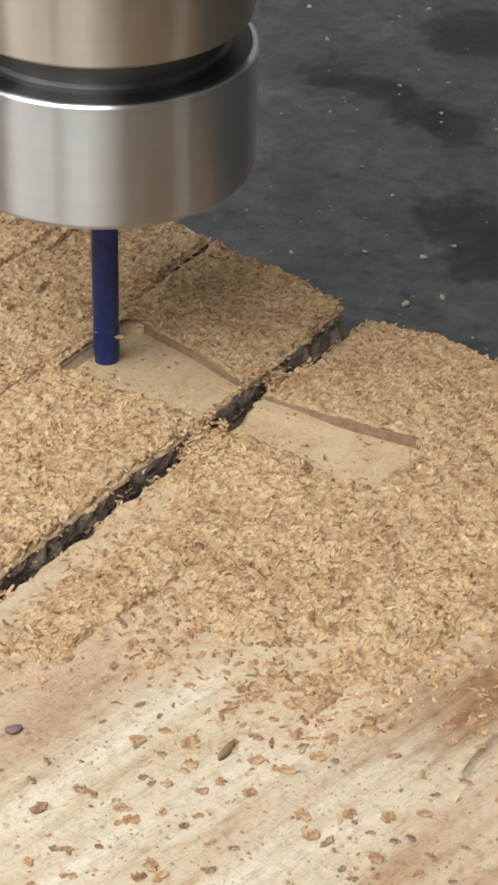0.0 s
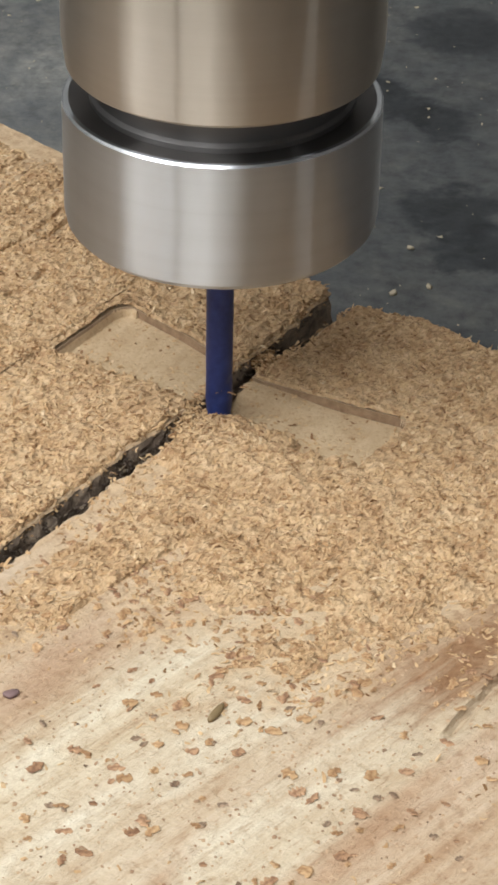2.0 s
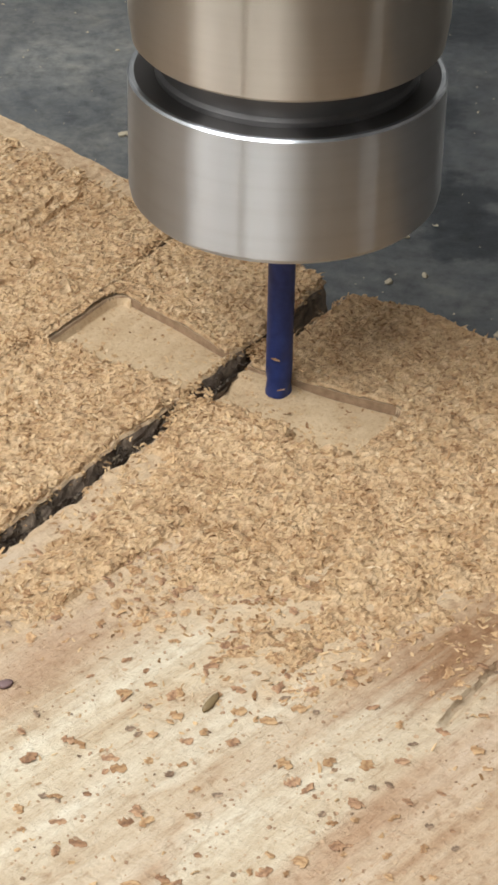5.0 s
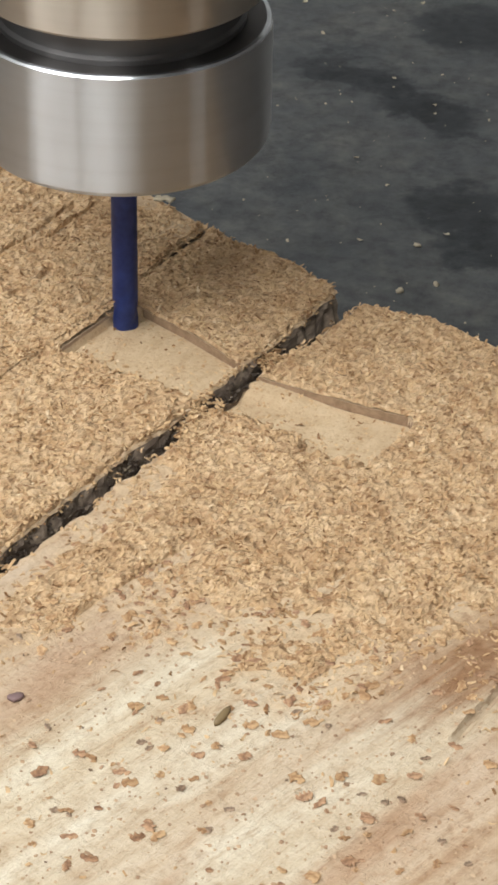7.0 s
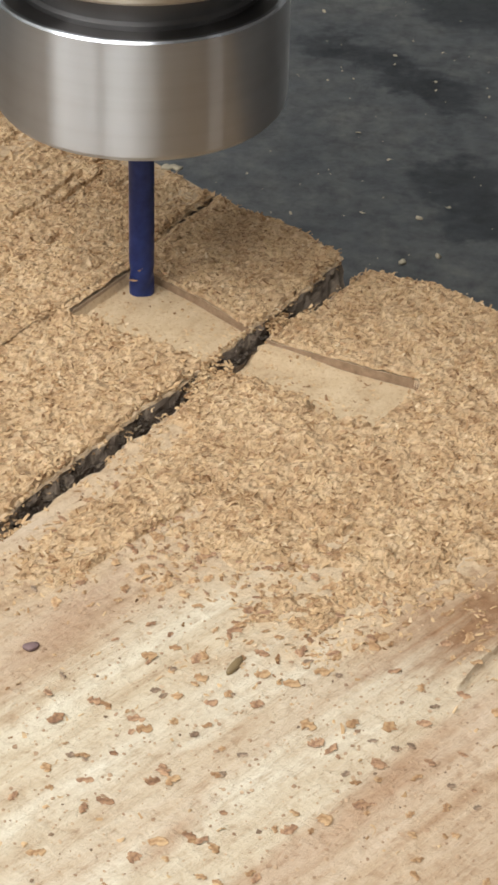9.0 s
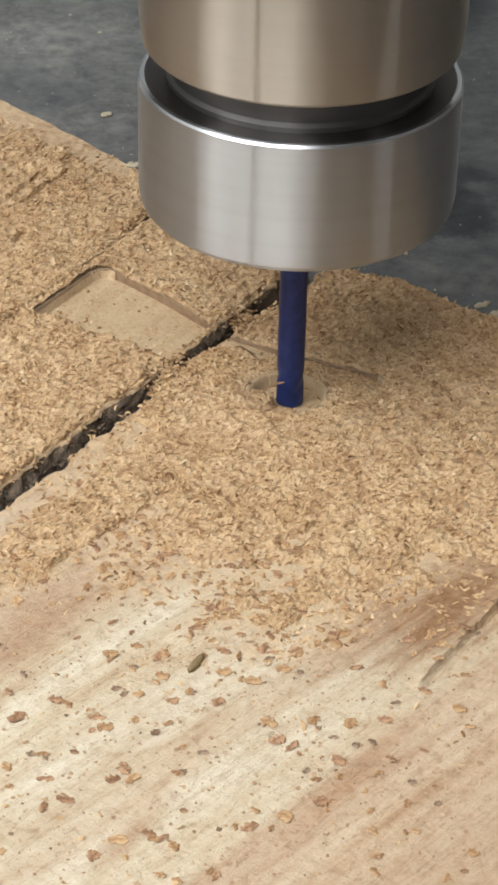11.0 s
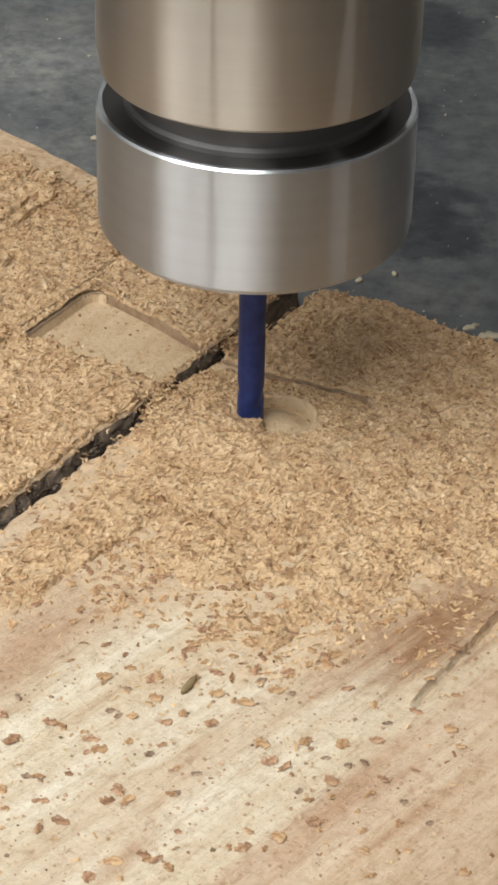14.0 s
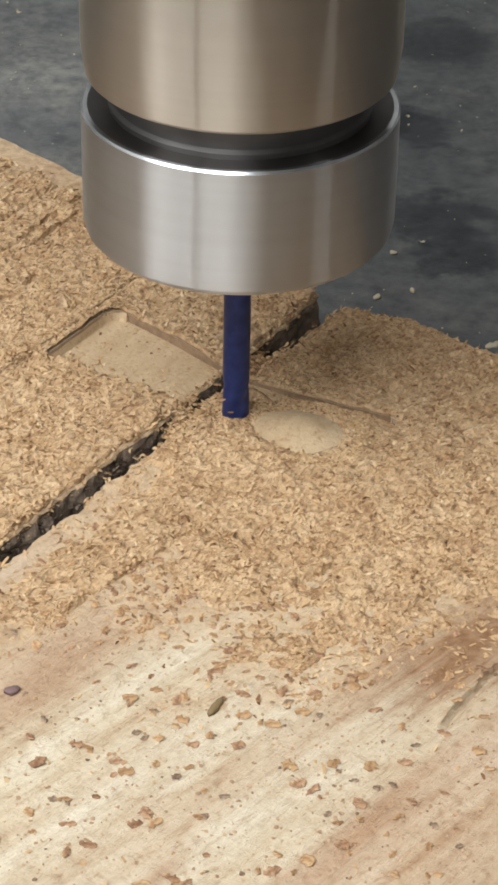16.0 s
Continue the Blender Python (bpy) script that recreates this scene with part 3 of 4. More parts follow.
# ---- unseen enclosure, added to bounce light and shape the steel's reflections; machine bed ----
for nm, lo, hi, mt in (("unseen_ceiling", (-1.0, -0.9, 0.84), (1.0, 1.1, 0.88), CEILING),
                       ("unseen_wall_north", (-1.0, 1.1, -0.05), (1.0, 1.13, 0.88), CEILING), ("unseen_wall_south", (-1.0, -0.93, -0.05), (1.0, -0.9, 0.88), WALL),
                       ("unseen_wall_east", (1.0, -0.93, -0.05), (1.03, 1.13, 0.88), WALL_DARK), ("unseen_wall_west", (-1.03, -0.93, -0.05), (-1.0, 1.13, 0.88), WALL)):
    tagged(box(nm, lo, hi, mt), kind="structure")
tagged(box("machine_bed", (-1.0, -0.9, -0.06), (1.0, 1.1, -0.0278), BED), "dark grey worn machine bed dusted with fine sawdust", "machine bed", kind="structure")

# ---- the boards ----
Y_NEAR = -0.15
plank("wooden_plank", lambda y: (y * 0 - 0.095, joint_x(y) - joint_gap(y)), Y_NEAR, 190, 460, 0.0002, WOOD_WARM, "warm brown wooden plank under shavings, butted to the next")
plank("wooden_plank", lambda y: (joint_x(y) + joint_gap(y), split_left(y)), Y_NEAR, 110, 620, 0.0, WOOD_WARM, "narrow wooden plank with dark bark edge along a split")
plank("wooden_plank", lambda y: (split_right(y), y * 0 + 0.095), Y_NEAR, 320, 640, -0.0002, WOOD_PALE, "pale streaky wooden plank with a slot milled across")


def dust_sheet(x_of, y0, nx, ny, dz):
    X, Y = board_grid(x_of, y0, lambda x: end_y(x) - 0.0003, nx, ny)
    edge = np.minimum(np.arange(nx), np.arange(nx)[::-1])[None, :]
    Z = wood_z(X, Y) + dz + cover(X, Y) - np.where(edge < 2, 0.0006, 0) * ((X > -0.003) | (Y > 0.006))
    verts = np.stack([X, Y, Z], -1).reshape(-1, 3)
    idx = np.arange(nx * ny).reshape(ny, nx)
    f = np.stack([idx[:-1, :-1], idx[:-1, 1:], idx[1:, 1:], idx[1:, :-1]], -1).reshape(-1, 4)
    c = cover(X, Y)
    most = np.maximum(np.maximum(c[:-1, :-1], c[1:, 1:]), np.maximum(c[1:, :-1], c[:-1, 1:]))
    least = np.minimum(np.minimum(c[:-1, :-1], c[1:, 1:]), np.minimum(c[1:, :-1], c[:-1, 1:]))
    depth = slot_depth(X, Y)
    at_wall = np.abs(depth[:-1, :-1]) < 0.0004
    inner = np.maximum(np.maximum(depth[:-1, :-1], depth[1:, 1:]), np.maximum(depth[1:, :-1], depth[:-1, 1:]))
    outer = np.minimum(np.minimum(depth[:-1, :-1], depth[1:, 1:]), np.minimum(depth[1:, :-1], depth[:-1, 1:]))
    over_edge = (inner > 0.000004) & (outer < 0.00012) & (Y[:-1, :-1] > -0.0105)
    keep = ((most > -0.0001) & ~(at_wall & (least < -0.0002)) & ~over_edge).reshape(-1)
    return verts, f[keep]


vs, fs, base = [], [], 0
for args in ((lambda y: (y * 0 - 0.095, joint_x(y) + np.where(y < 0.008, 0.0005, -joint_gap(y))), -0.09, 230, 380, 0.0002),
             (lambda y: (joint_x(y) + joint_gap(y), split_left(y) - 0.0002), -0.075, 90, 480, 0.0),
             (lambda y: (split_right(y) + 0.0002, y * 0 + 0.085), -0.09, 300, 520, -0.0002)):
    v, f = dust_sheet(*args)
    vs.append(v)
    fs.append(f + base)
    base += len(v)
sawdust = link_mesh("sawdust", np.concatenate(vs), np.concatenate(fs), DUST)
sawdust.matrix_basis = BOARD_POSE
tagged(sawdust, "packed tan sawdust lying thick over the planks", "sawdust", kind="stuff")


def flakes(x, y, z, length, width, lift, gen, curled=1.0):
    """Curled shavings: three bent panels each, with thickness and narrowed ends, joined in one sheet of vertices and faces."""
    n = len(x)
    yaw = gen.random(n) * 2 * np.pi
    tilt = gen.normal(0, lift, n)
    roll = gen.normal(0, lift, n)
    bow = curled * (0.25 + 1.9 * gen.random(n)) * np.where(gen.random(n) < 0.7, 1, -1)
    hook = gen.normal(0, 0.45, n) * curled
    thick = 0.00003 + 0.00005 * gen.random(n)
    pts = np.zeros((n, 16, 3))
    for k, s in enumerate((-0.5, -0.18, 0.18, 0.5)):
        wide = (0.45 + 0.35 * gen.random(n)) if k in (0, 3) else (0.8 + 0.35 * gen.random(n))
        ang = s * bow
        px, pz = length * np.sin(ang) / bow, length * (np.cos(ang) - 1) / bow
        for j, w in enumerate((-0.5, 0.5)):
            py = w * width * wide + hook * length * s * s
            pts[:, 2 * k + j] = np.stack([px + gen.normal(0, 0.06, n) * length, py, pz + thick], -1)
            pts[:, 8 + 2 * k + j] = np.stack([pts[:, 2 * k + j, 0], py, pz], -1)
    c, s = np.cos(roll)[:, None], np.sin(roll)[:, None]
    Y, Z = pts[..., 1] * c - pts[..., 2] * s, pts[..., 1] * s + pts[..., 2] * c
    pts[..., 1], pts[..., 2] = Y, Z
    c, s = np.cos(tilt)[:, None], np.sin(tilt)[:, None]
    X, Z = pts[..., 0] * c + pts[..., 2] * s, -pts[..., 0] * s + pts[..., 2] * c
    pts[..., 0], pts[..., 2] = X, Z
    c, s = np.cos(yaw)[:, None], np.sin(yaw)[:, None]
    X, Y = pts[..., 0] * c - pts[..., 1] * s, pts[..., 0] * s + pts[..., 1] * c
    pts[..., 0], pts[..., 1] = X + x[:, None], Y + y[:, None]
    low = pts[..., 2].min(1) * 0.45
    pts[..., 2] += (z - low)[:, None]
    quads = [(0, 1, 9, 8), (6, 14, 15, 7)]
    for k in (0, 2, 4):
        quads += [(k, k + 2, k + 3, k + 1), (k + 8, k + 9, k + 11, k + 10), (k, k + 8, k + 10, k + 2), (k + 1, k + 3, k + 11, k + 9)]
    faces = (np.array(quads)[None] + (np.arange(n) * 16)[:, None, None]).reshape(-1, 4)
    return pts.reshape(-1, 3), faces


def shavings(count, gen):
    x = gen.uniform(-0.090, 0.075, count)
    y = gen.uniform(-0.095, 0.030, count)
    wx, wy = to_plan(x, y)
    d = density(x, y)
    clump = 0.40 + 0.8 * smooth(0.3, 0.75, value_noise(x, y, 0.0018, 36))
    keep = (gen.random(count) < 0.010 + 0.85 * d ** 1.25 * clump) & (y < end_y(x) - 0.0001) & (np.abs(wx) < 0.016 + 0.17 * wy) & (wy > 0.098)
    gap = (x > split_left(y)) & (x < split_right(y))
    bridge = smooth(0.0016, 0.0, np.abs(y + 0.0105)) + smooth(0.0020, 0.0, np.abs(y - 0.0035))
    keep &= ~gap | (gen.random(count) < 0.04 + 0.7 * bridge)
    inner = slot_depth(x, y)
    clear = (inner > 0.0002) & (cover(x, y) < 0)
    keep &= ~clear | (gen.random(count) < 0.15 + 0.5 * smooth(-0.0045, -0.0105, y) + 0.35 * smooth(0.0016, 0.0004, inner))
    keep &= ~((np.abs(inner) < 0.00040) & (y > -0.0105)) | (gen.random(count) < 0.12)
    x, y, gap, clear = x[keep], y[keep], gap[keep], clear[keep]
    z = wood_z(x, y) + lift(x) + np.maximum(cover(x, y), 0) + np.where(gap, -0.0010 * gen.random(len(x)), 0)
    size = (0.50 + 0.45 * gen.random(len(x)) + 0.9 * gen.random(len(x)) ** 6) * np.where(clear, 0.7, 1)
    return flakes(x, y, z - 0.00006, 0.00098 * size, 0.00029 * (0.45 + 0.9 * gen.random(len(x))), 0.35, gen)


v, f = shavings(82000, np.random.default_rng(3))
chips = link_mesh("wood_shavings", v, f, CHIPS)
chips.matrix_basis = BOARD_POSE
tagged(chips, "curled tan wood shavings scattered over the planks", "wood shavings", kind="stuff")

# ---- crumbs of bark and dust caught in the split ----
g = np.random.default_rng(23)
n = 1700
y = g.uniform(-0.08, 0.008, n)
k = g.random(n) ** 1.6
x = split_left(y) + k * (split_right(y) - split_left(y))
z = -0.0008 - 0.0055 * k - 0.0014 * g.random(n)
v, f = flakes(x, y, z, 0.00025 + 0.0003 * g.random(n), 0.0002 + 0.0002 * g.random(n), 0.4, g)
crumbs = link_mesh("bark_crumbs", v, f, CRUMB)
crumbs.matrix_basis = BOARD_POSE
tagged(crumbs, "dark grey bark crumbs caught in the split", "bark crumbs", kind="stuff")

g = np.random.default_rng(29)
y = np.concatenate([g.normal(-0.0122, 0.0016, 420), g.normal(0.0036, 0.0010, 240), g.normal(-0.052, 0.002, 130)])
x = split_left(y) + g.random(len(y)) * (split_right(y) - split_left(y))
lip = g.uniform(-0.08, 0.02, 600)
x, y = np.concatenate([x, split_left(lip) - 0.0009 * g.random(600) ** 1.5]), np.concatenate([y, lip])
raised = np.where(np.arange(len(x)) < len(x) - 600, 0.0, 0.0005)
along = g.uniform(-0.06, 0.009, 1500)
x, y = np.concatenate([x, joint_x(along) + g.normal(0, 0.00025, 1500)]), np.concatenate([y, along])
n = len(y)
v, f = flakes(x, y, np.concatenate([raised, np.full(1500, 0.0012)]) - 0.0003 - 0.0010 * g.random(n), 0.00062 * (0.6 + 0.6 * g.random(n)), 0.00030 * (0.6 + 0.8 * g.random(n)), 0.35, g)
plug = link_mesh("caught_shavings", v, f, CHIPS)
plug.matrix_basis = BOARD_POSE
tagged(plug, "tan shavings bridging the dark split and the joint", "wood shavings", kind="stuff")

# ---- loose flakes lying apart on the bare wood (world millimetres) ----


def single_flake(name, wx, wy, length, width, mat, yaw, seed, label, z=-0.00020, thick=0.00008, ragged=0.35):
    g = np.random.default_rng(seed)
    bm = bmesh.new()
    rows = []
    for k in range(9):
        s = k / 8 - 0.5
        w = width * (0.12 + 0.88 * math.sqrt(max(0.0, 1 - 4 * s * s))) * (1 + ragged * (g.random() - 0.5) * 2)
        lift = 0.05 * length * (0.25 - s * s) * 2
        off = (g.random() - 0.5) * width * ragged
        rows.append([bm.verts.new((s * length, off + t * w / 2, lift + h)) for t, h in ((-1, 0), (-0.6, thick), (0.6, thick * 1.1), (1, 0))])
    for a, b in zip(rows, rows[1:]):
        for j in range(4):
            bm.faces.new((a[j], a[(j + 1) % 4], b[(j + 1) % 4], b[j]))
    bm.faces.new(rows[0][::-1])
    bm.faces.new(rows[-1])
    bmesh.ops.recalc_face_normals(bm, faces=bm.faces)
    me = bpy.data.meshes.new(name)
    bm.to_mesh(me)
    bm.free()
    me.materials.append(mat)
    if thick > 0.0002:
        me.shade_smooth()
    ob = new(name, me)
    ob.matrix_basis = pose(wx / 1000, wy / 1000, z + 0.0001, 0, 0, yaw)
    tagged(ob, label, "wood chip", "loose chips on the pale plank")
    return ob


FLAKES_NEAR = [(3.1, 182.5), (-16.3, 178.8), (-12.0, 176.3), (-11.1, 174.9), (-4.8, 179.2), (-0.3, 179.2), (4.8, 176.3), (5.6, 173.7), (16.1, 177.2), (12.7, 176.5), (11.5, 171.0),
               (-8.9, 169.0), (-8.0, 167.7), (-16.2, 167.2), (-14.1, 164.4), (-19.8, 157.2), (-10.8, 157.0), (-6.0, 160.2), (6.5, 163.0), (9.8, 165.2), (-6.5, 185.9), (-11.4, 186.1),
               (-2.9, 190.8), (11.2, 190.2), (6.1, 184.5), (-1.6, 194.2), (-19.8, 176.0), (-8.8, 159.2)]
FLAKES_DARK = [(-9.6, 180.0), (-10.4, 180.7), (-1.5, 171.6), (-6.2, 174.3), (17.2, 179.8), (8.4, 169.4), (-3.3, 168.7), (13.2, 173.3), (14.8, 173.8), (11.0, 174.3), (4.7, 186.1), (7.8, 184.1),
               (-8.9, 184.2), (-19.8, 182.5), (-24.1, 196.5), (-17.9, 170.7), (-16.5, 170.1), (20.7, 165.4), (18.4, 168.3)]
single_flake("husk", -2.7, 184.8, 0.0030, 0.0010, SEED, 62, 900, "dark brown husk lying on pale bare wood", thick=0.0004, ragged=0.05)
single_flake("bark_fragment", -23.4, 186.8, 0.0017, 0.0013, PURPLE, 20, 901, "plum-brown flake of bark on the bare wood", thick=0.0003, ragged=0.1)
for k, (a, b) in enumerate(FLAKES_NEAR):
    single_flake("wood_chip", a, b, 0.0012 + 0.0008 * random.random(), 0.0008 + 0.0005 * random.random(), LOOSE if k % 3 else LOOSE_PALE, random.uniform(-70, 70), 300 + k, "reddish tan wood chip on the pale plank")
for k, (a, b) in enumerate(FLAKES_DARK):
    single_flake("wood_chip", a, b, 0.0007 + 0.0005 * random.random(), 0.0005 + 0.0003 * random.random(), LOOSE_DARK, random.uniform(-70, 70), 400 + k, "small dark wood chip on the pale plank")

# ---- more loose chips, thinning out away from the heap ----


def scatter_chips(count, seed):
    g = np.random.default_rng(seed)
    kinds = []
    for k in range(12):
        ob = single_flake("wood_chip", 0, 0, 0.0008 + 0.0006 * g.random(), 0.0005 + 0.0004 * g.random(), (LOOSE, LOOSE_PALE, LOOSE_PALE)[k % 3], 0, 1000 + k, "reddish tan wood chip on the pale plank")
        kinds.append(ob)
    placed = 0
    while placed < count:
        x, y = g.uniform(0.005, 0.072), g.uniform(-0.095, -0.030)
        d = float(density(np.array([x]), np.array([y]))[0])
        if d > 0.75 or g.random() > 0.14 + 2.2 * min(d, 0.35) or abs(-0.0026 + x * B_X[0] + y * B_Y[0]) > 0.024 or x * B_X[1] + y * B_Y[1] < -0.108:
            continue
        ob = kinds[placed] if placed < len(kinds) else tagged(new("wood_chip", kinds[int(g.integers(12))].data), "reddish tan wood chip on the pale plank", "wood chip", "loose chips on the pale plank")
        size = 0.65 + 0.75 * g.random()
        z = float(wood_z(np.array([x]), np.array([y]))[0]) - 0.00012
        ob.matrix_basis = BOARD_POSE @ pose(x, y, z, g.normal(0, 8), g.normal(0, 8), g.uniform(0, 360)) @ Matrix.Diagonal((size, size, size, 1))
        placed += 1


scatter_chips(250, 77)

# ---- fine specks on the bare wood ----
g = np.random.default_rng(41)
n = 2600
y, x = g.uniform(-0.105, -0.028, n), g.uniform(0.004, 0.085, n)
wx, wy = to_plan(x, y)
keep = (np.abs(wx) < 0.016 + 0.17 * wy) & (wy > 0.090) & (density(x, y) < 0.7)
x, y = x[keep], y[keep]
n = len(x)
sc = 0.5 + 0.6 * g.random(n) + 1.2 * g.random(n) ** 6
v, f = flakes(x, y, wood_z(x, y) - 0.0002, 0.00030 * sc, 0.00024 * sc, 0.12, g)
specks = link_mesh("wood_specks", v, f, SPECKS)
specks.matrix_basis = BOARD_POSE
tagged(specks, "fine brown specks of dust on the pale bare wood", "wood dust", kind="stuff")

# ---- crumbs on the machine bed ----
g = np.random.default_rng(17)
n = 420
bx, by = g.uniform(-0.075, 0.075, n), g.uniform(0.25, 0.46, n)
sc = 0.28 + 1.1 * g.random(n) ** 6
v, f = flakes(bx, by, np.full(n, -0.0277), 0.00085 * sc, 0.0006 * sc, 0.3, g)
tagged(link_mesh("bed_crumbs", v, f, SCRAP), "pale crumbs of sawdust on the dark bed", "sawdust", kind="stuff")

for k, (a, b, zz, ll, ww) in enumerate(((-15.1, 292.4, 0.0001, 0.0030, 0.0016), (-24.8, 365.1, -0.0278, 0.0022, 0.0015), (19.0, 317.8, -0.0278, 0.0016, 0.0011), (24.5, 320.0, -0.0278, 0.0014, 0.0009),
                                        (22.0, 332.2, -0.0278, 0.0013, 0.0008), (32.7, 254.4, 0.0004, 0.0030, 0.0017), (30.4, 256.5, 0.0004, 0.0024, 0.0012), (34.8, 252.6, 0.0005, 0.0028, 0.0016))):
    sc_ob = single_flake("wood_scrap", a, b, ll, ww, SCRAP, 35 * k, 600 + k, "pale splinter of wood on the dark bed" if zz < -0.01 else "pale splinter of wood at the plank's end", z=zz, thick=0.0003)
    sc_ob["group"] = "pale splinters"

# ---- the spindle with its cutter ----
TIP = -0.0012
spindle = tagged(new("router_spindle"), "brushed steel router spindle with a blue cutter, spinning", "router spindle")
rotor_nut = lathe("collet_nut", [(0.0040, 0.02690), (0.0160, 0.02690), (0.0169, 0.02720), (0.0175, 0.02790), (0.01770, 0.02900), (0.01770, 0.04203), (0.0170, 0.04203)], STEEL, spindle)
chamfer = lathe("chamfer", [(0.0168, 0.04200), (0.01769, 0.04204), (0.01749, 0.04230), (0.0170, 0.04231), (0.0170, 0.04212)], STEEL_BRIGHT, rotor_nut)
chamfer["label"] = "bright polished chamfer"
shoulder = lathe("shoulder", [(0.0140, 0.04210), (0.0171, 0.04210), (0.0171, 0.04228), (0.0140, 0.04228)], STEEL_SHADED, rotor_nut)
shoulder["label"] = "recessed top face, its dark reflection painted in"
rotor_nut["label"] = "smooth brushed steel collet nut with a bright chamfer"
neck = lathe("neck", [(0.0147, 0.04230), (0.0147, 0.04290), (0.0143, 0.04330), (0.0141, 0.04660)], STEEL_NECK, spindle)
neck["label"] = "grey recessed neck above the nut"
nose = lathe("nose", [(0.0138, 0.04630), (0.0168, 0.04630), (0.0172, 0.04670), (0.0176, 0.04980), (0.0176, 0.06300), (0.0173, 0.06330)], STEEL_WARM, spindle)
nose["label"] = "warm brushed steel spindle nose"
collar = lathe("collar", [(0.0168, 0.06330), (0.0168, 0.06360), (0.0172, 0.06390), (0.0172, 0.09080), (0.0168, 0.09120)], STEEL_BRIGHT, spindle)
collar["label"] = "bright polished steel collar"
lathe("housing", [(0.0300, 0.09120), (0.0395, 0.09120), (0.0400, 0.09180), (0.0400, 0.30080)], STEEL, spindle)


def cutter_mesh():
    """A two-flute end mill: plain shank above, shallow helical flutes below."""
    n, r, verts, faces = 40, 0.0016, [], []
    zs = [0.0, 0.0002] + [0.0005 * k for k in range(1, 25)] + [0.0135, 0.0292]
    for z in zs:
        depth = 0.10 * float(smooth(0.0070, 0.0050, np.array(z)))
        for k in range(n):
            a = 2 * math.pi * k / n
            flute = max(0.0, math.cos(2 * (a - z * 520))) ** 2
            q = r * (1 - depth * flute)
            verts.append((q * math.cos(a), q * math.sin(a), z))
    for i in range(len(zs) - 1):
        for k in range(n):
            faces.append((i * n + k, i * n + (k + 1) % n, (i + 1) * n + (k + 1) % n, (i + 1) * n + k))
    faces.append(tuple(range(n))[::-1])
    faces.append(tuple(range((len(zs) - 1) * n, len(zs) * n)))
    return verts, faces


cv, cf = cutter_mesh()
cutter = link_mesh("cutter", cv, cf, CUTTER, spindle, True)
cutter.data.set_sharp_from_angle(angle=radians(40))
cutter["label"] = "blue coated two-flute end mill"

# ---- small heaps of shavings that the cutter pushes about ----


HOLE = (0.00620, 0.23561)


def heap(seed, a0, a1, reach):
    """A packed wedge of shavings: a steep swept inner face round the cutter's hole, tapering outwards. Its own space is centred on the hole."""
    g = np.random.default_rng(seed)
    n, m = 22, 16
    verts, faces = [], []

    def height(q, e):
        return 0.0015 * float(smooth(-0.005, 0.05, np.array(q))) * (1 - 0.80 * float(smooth(0.40, 1.0, np.array(q)))) - 0.0001

    for i in range(n):
        q = (i / (n - 1)) ** 1.7
        for k in range(m):
            e = k / (m - 1)
            a = a0 - 0.05 + (a1 - a0 + 0.10) * e
            r = 0.0040 + reach * q * (1 + 0.10 * math.sin(7 * a))
            verts.append((r * math.cos(a), r * math.sin(a), height(q, e) + (0.00008 * g.random() if q > 0.1 else 0)))
    for i in range(n - 1):
        for k in range(m - 1):
            c = i * m + k
            faces.append((c, c + 1, c + m + 1, c + m))
    low = len(verts)
    verts += [(x, y, -0.0003) for x, y, z in verts]
    top_faces = list(faces)
    faces += [tuple(low + q for q in fc[::-1]) for fc in top_faces]
    rim = [k for k in range(m)] + [i * m + m - 1 for i in range(1, n)] + [(n - 1) * m + k for k in range(m - 2, -1, -1)] + [i * m for i in range(n - 2, 0, -1)]
    for a, b in zip(rim, rim[1:] + rim[:1]):
        faces.append((a, a + low, b + low, b))
    ob = link_mesh("sawdust_heap", verts, faces, [DUST, MILLED], None, True)
    ob.data.polygons.foreach_set("material_index", [1 if i < 5 * (m - 1) else 0 for i in range(len(faces))])
    cnt = int(90000 * reach)
    q, e = 0.14 + 0.86 * np.sqrt(g.random(cnt)), g.random(cnt)
    a, r = a0 + (a1 - a0) * e, 0.0040 + reach * q
    z = np.array([height(b, c) for b, c in zip(q, e)])
    v, f = flakes(r * np.cos(a), r * np.sin(a), z, 0.00068 * (0.55 + 0.6 * g.random(cnt)), 0.00030 * (0.5 + 0.9 * g.random(cnt)), 0.26, g)
    tagged(link_mesh("shaving_layer", v, f, CHIPS, ob), "loose curled shavings", kind="stuff")
    return tagged(ob, "low packed heap of tan shavings beside the cutter", "heap", "heaps pushed by the cutter")


FLOUR_AT = (HOLE[0] - 0.0004, HOLE[1] + 0.0008)


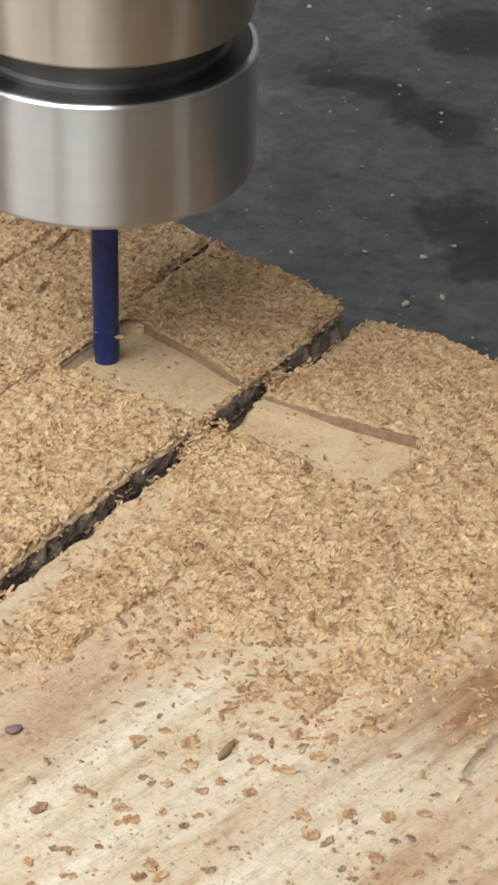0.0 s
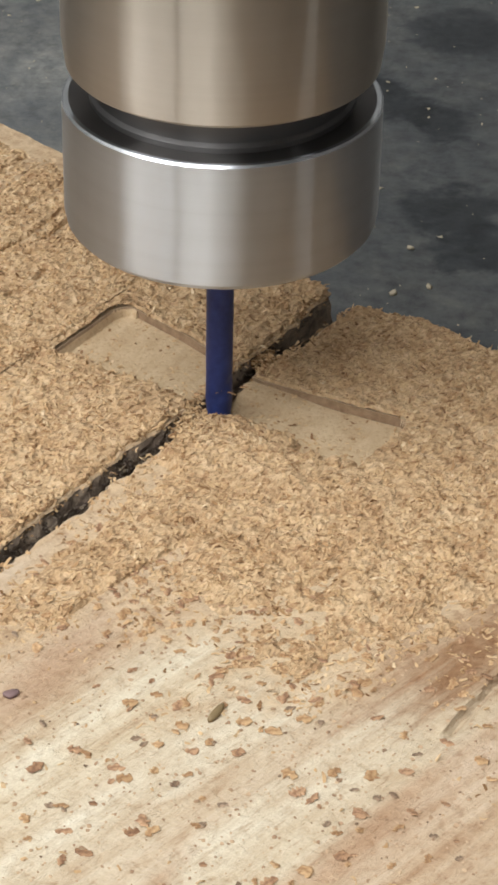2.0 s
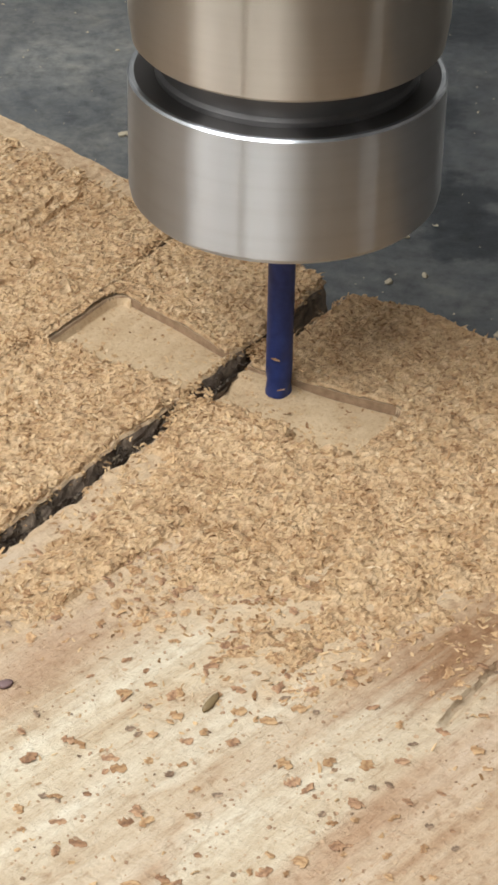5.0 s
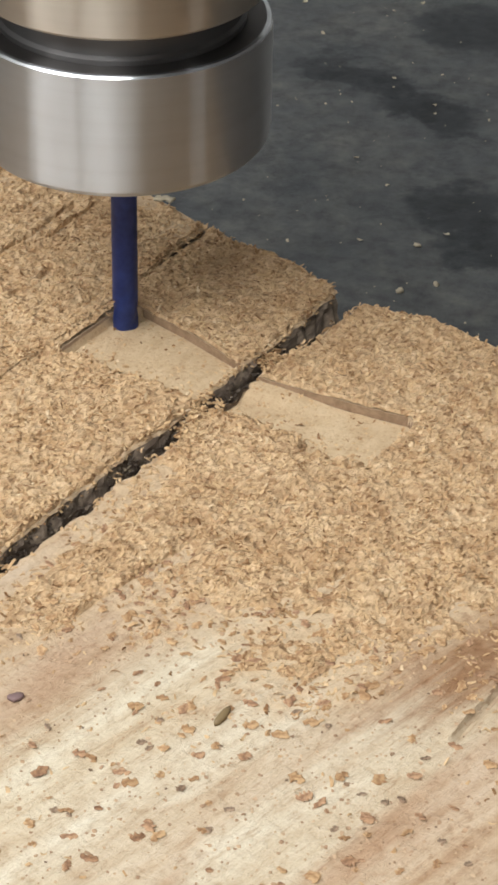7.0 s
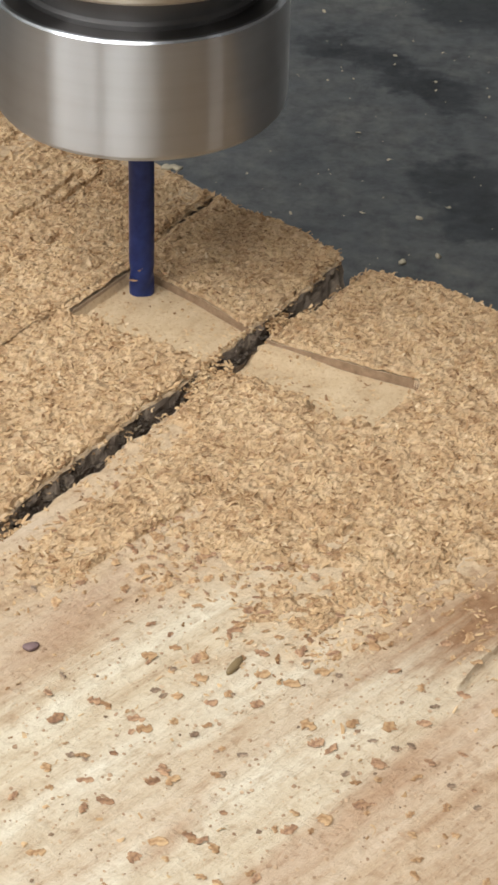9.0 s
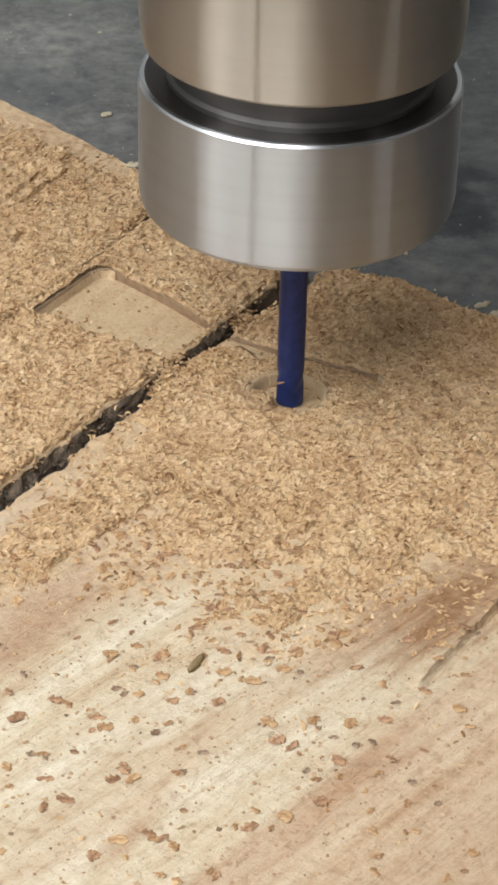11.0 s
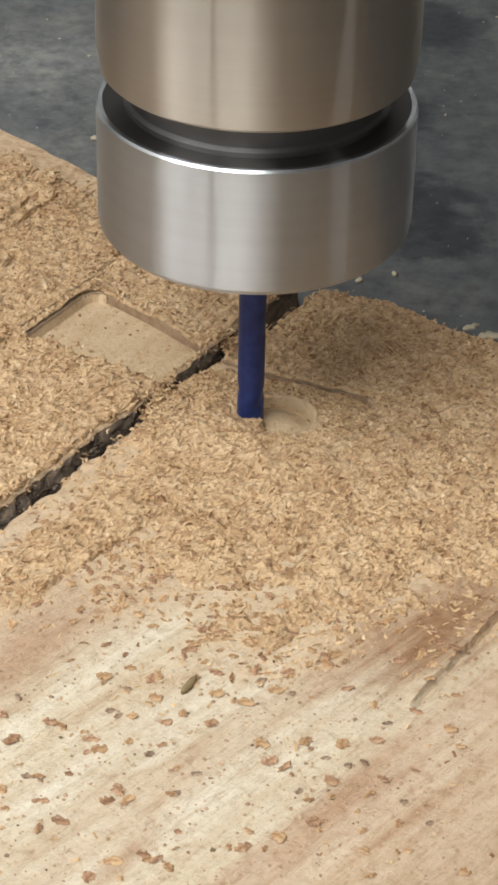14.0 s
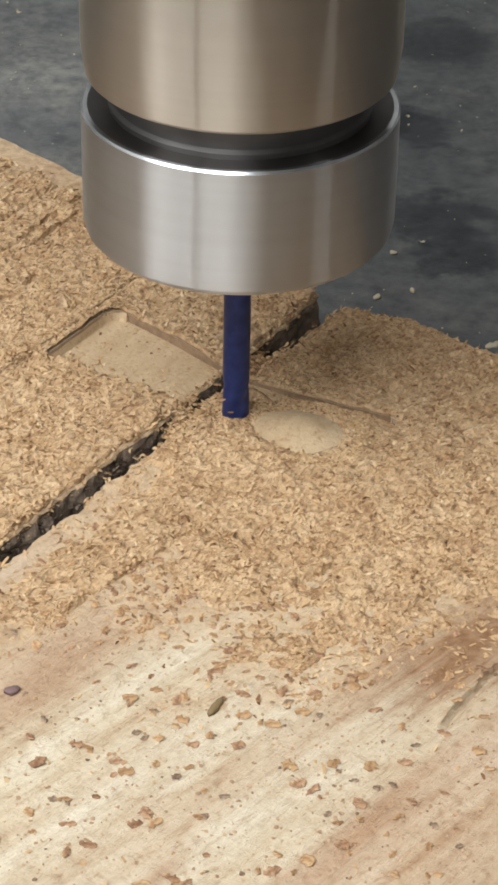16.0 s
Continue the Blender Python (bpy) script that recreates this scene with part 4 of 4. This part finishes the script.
def flour_mound():
    """A smooth low dome of fine flour."""
    g = np.random.default_rng(88)
    r, a = np.meshgrid(np.linspace(0, 1, 22), np.linspace(0, 2 * np.pi, 61)[:-1], indexing="ij")
    x, y = 0.0094 * r * np.cos(a), 0.0072 * r * np.sin(a)
    z = 0.0021 * (1 - smooth(0.0, 1.0, r)) + 0.0003 * (value_noise(x, y, 0.0016, 89) - 0.5) * (1 - r) + 0.00003 * g.random(r.shape)
    z[0] = z[0].mean()
    verts = np.stack([x, y, z], -1).reshape(-1, 3).tolist()
    n = 60
    faces = [(i * n + k, (i + 1) * n + k, (i + 1) * n + (k + 1) % n, i * n + (k + 1) % n) for i in range(21) for k in range(n)]
    low = len(verts)
    verts += [(v[0], v[1], -0.0002) for v in verts[21 * n:]]
    faces += [(21 * n + k, low + k, low + (k + 1) % n, 21 * n + (k + 1) % n) for k in range(n)]
    faces.append(tuple(low + k for k in range(n))[::-1])
    return link_mesh("flour_mound", verts, faces, MILLED, None, True)


flour = tagged(flour_mound(), "smooth pale mound of fine wood flour by the cutter", "wood flour")

TOOL = [
    (0.0, -0.02027, 0.25828), (0.5, -0.02343, 0.25357), (1.0, -0.01747, 0.25069), (1.5, -0.01069, 0.24696), (2.0, -0.00478, 0.24234),
    (2.5, 0.00050, 0.23620), (3.0, 0.00594, 0.23065), (3.4, 0.00969, 0.22926), (3.8, 0.01403, 0.23170), (4.2, 0.01477, 0.23779), (4.6, 0.00981, 0.24228),
    (5.0, 0.00293, 0.24571), (5.5, -0.00339, 0.24960), (6.0, -0.00895, 0.25547), (6.5, -0.01429, 0.26112), (7.0, -0.01807, 0.26242),
    (7.5, -0.02252, 0.25609), (8.0, -0.02122, 0.25276), (8.5, -0.01673, 0.25053), (9.0, -0.01714, 0.26204), (9.2, -0.01403, 0.25970), (9.7, -0.00666, 0.25253),
    (10.2, -0.00041, 0.24540), (10.7, 0.00491, 0.23977), (11.1, 0.00649, 0.23663), (11.5, 0.00464, 0.23569), (12.0, 0.00672, 0.23722), (12.5, 0.00438, 0.23467),
    (13.0, 0.00684, 0.23507), (13.5, 0.00375, 0.24065), (14.0, 0.00279, 0.23734), (14.5, 0.00576, 0.23274), (15.0, 0.00588, 0.23676), (15.5, 0.00186, 0.24259), (16.0, -0.00175, 0.24120),
]


CAST = []
for k in range(9):
    fl = single_flake("flying_chip", 0, 0, 0.0007 + 0.0005 * random.random(), 0.0003 + 0.0002 * random.random(), LOOSE_PALE, 0, 800 + k, "tan wood chip thrown up beside the spinning cutter", thick=0.00008)
    fl["group"] = "chips in the air"
    CAST.append(fl)


def motions():
    walk(spindle, [(t, pose(x, y - 0.0013, TIP)) for t, x, y in TOOL])
    turns = [(k * 0.2, pose(0, 0, 0, 0, 0, 70 * k)) for k in range(81)]
    walk(cutter, turns)
    walk(rotor_nut, turns)
    # chips flung up round the cutter
    for k, fl in enumerate(CAST):
        g = random.Random(50 + k)
        rows, a = [], g.random() * 6.3
        for t, x, y in TOOL:
            a += g.uniform(0.6, 1.4)
            r = g.uniform(0.0022, 0.0055)
            rows.append((t, pose(x + r * math.cos(a), y + r * math.sin(a), g.uniform(0.0002, 0.0045), g.uniform(-30, 30), g.uniform(-30, 30), g.uniform(-40, 40))))
        walk(fl, rows)
    # heaps that slide into the swept floor while the cutter crosses back
    for k in range(9):
        a0 = radians(40 * k)
        a = a0 + radians(20)
        ob = heap(70 + k, a0, a0 + radians(40), 0.0105 if k in (3, 4) else 0.0075 if k in (0, 8) else 0.0055)
        out = (0.0004 + 0.002 * math.cos(a), -0.0236)
        start = pose(HOLE[0] + out[0], HOLE[1] + out[1], -0.0026)
        end = pose(HOLE[0], HOLE[1], -0.0012)
        t0 = 9.3 + 0.06 * k
        rows = [(0, start), (t0, start), (t0 + 0.5, pose(HOLE[0] + out[0] * 0.5, HOLE[1] + out[1] * 0.5, -0.0018)), (t0 + 1.0, end)]
        rows += [(16, end)]
        walk(ob, rows)
    # flour welling up in the hole as the cutter leaves it
    low, full = pose(FLOUR_AT[0], FLOUR_AT[1], -0.0036, 0, 0, -22), pose(FLOUR_AT[0], FLOUR_AT[1], -0.0006, 0, 0, -22)
    walk(flour, [(0, low), (13.2, low), (14.2, pose(FLOUR_AT[0], FLOUR_AT[1], -0.0025, 0, 0, -22)), (15.1, pose(FLOUR_AT[0], FLOUR_AT[1], -0.0020, 0, 0, -22)), (15.5, full), (16, full)])


motions()
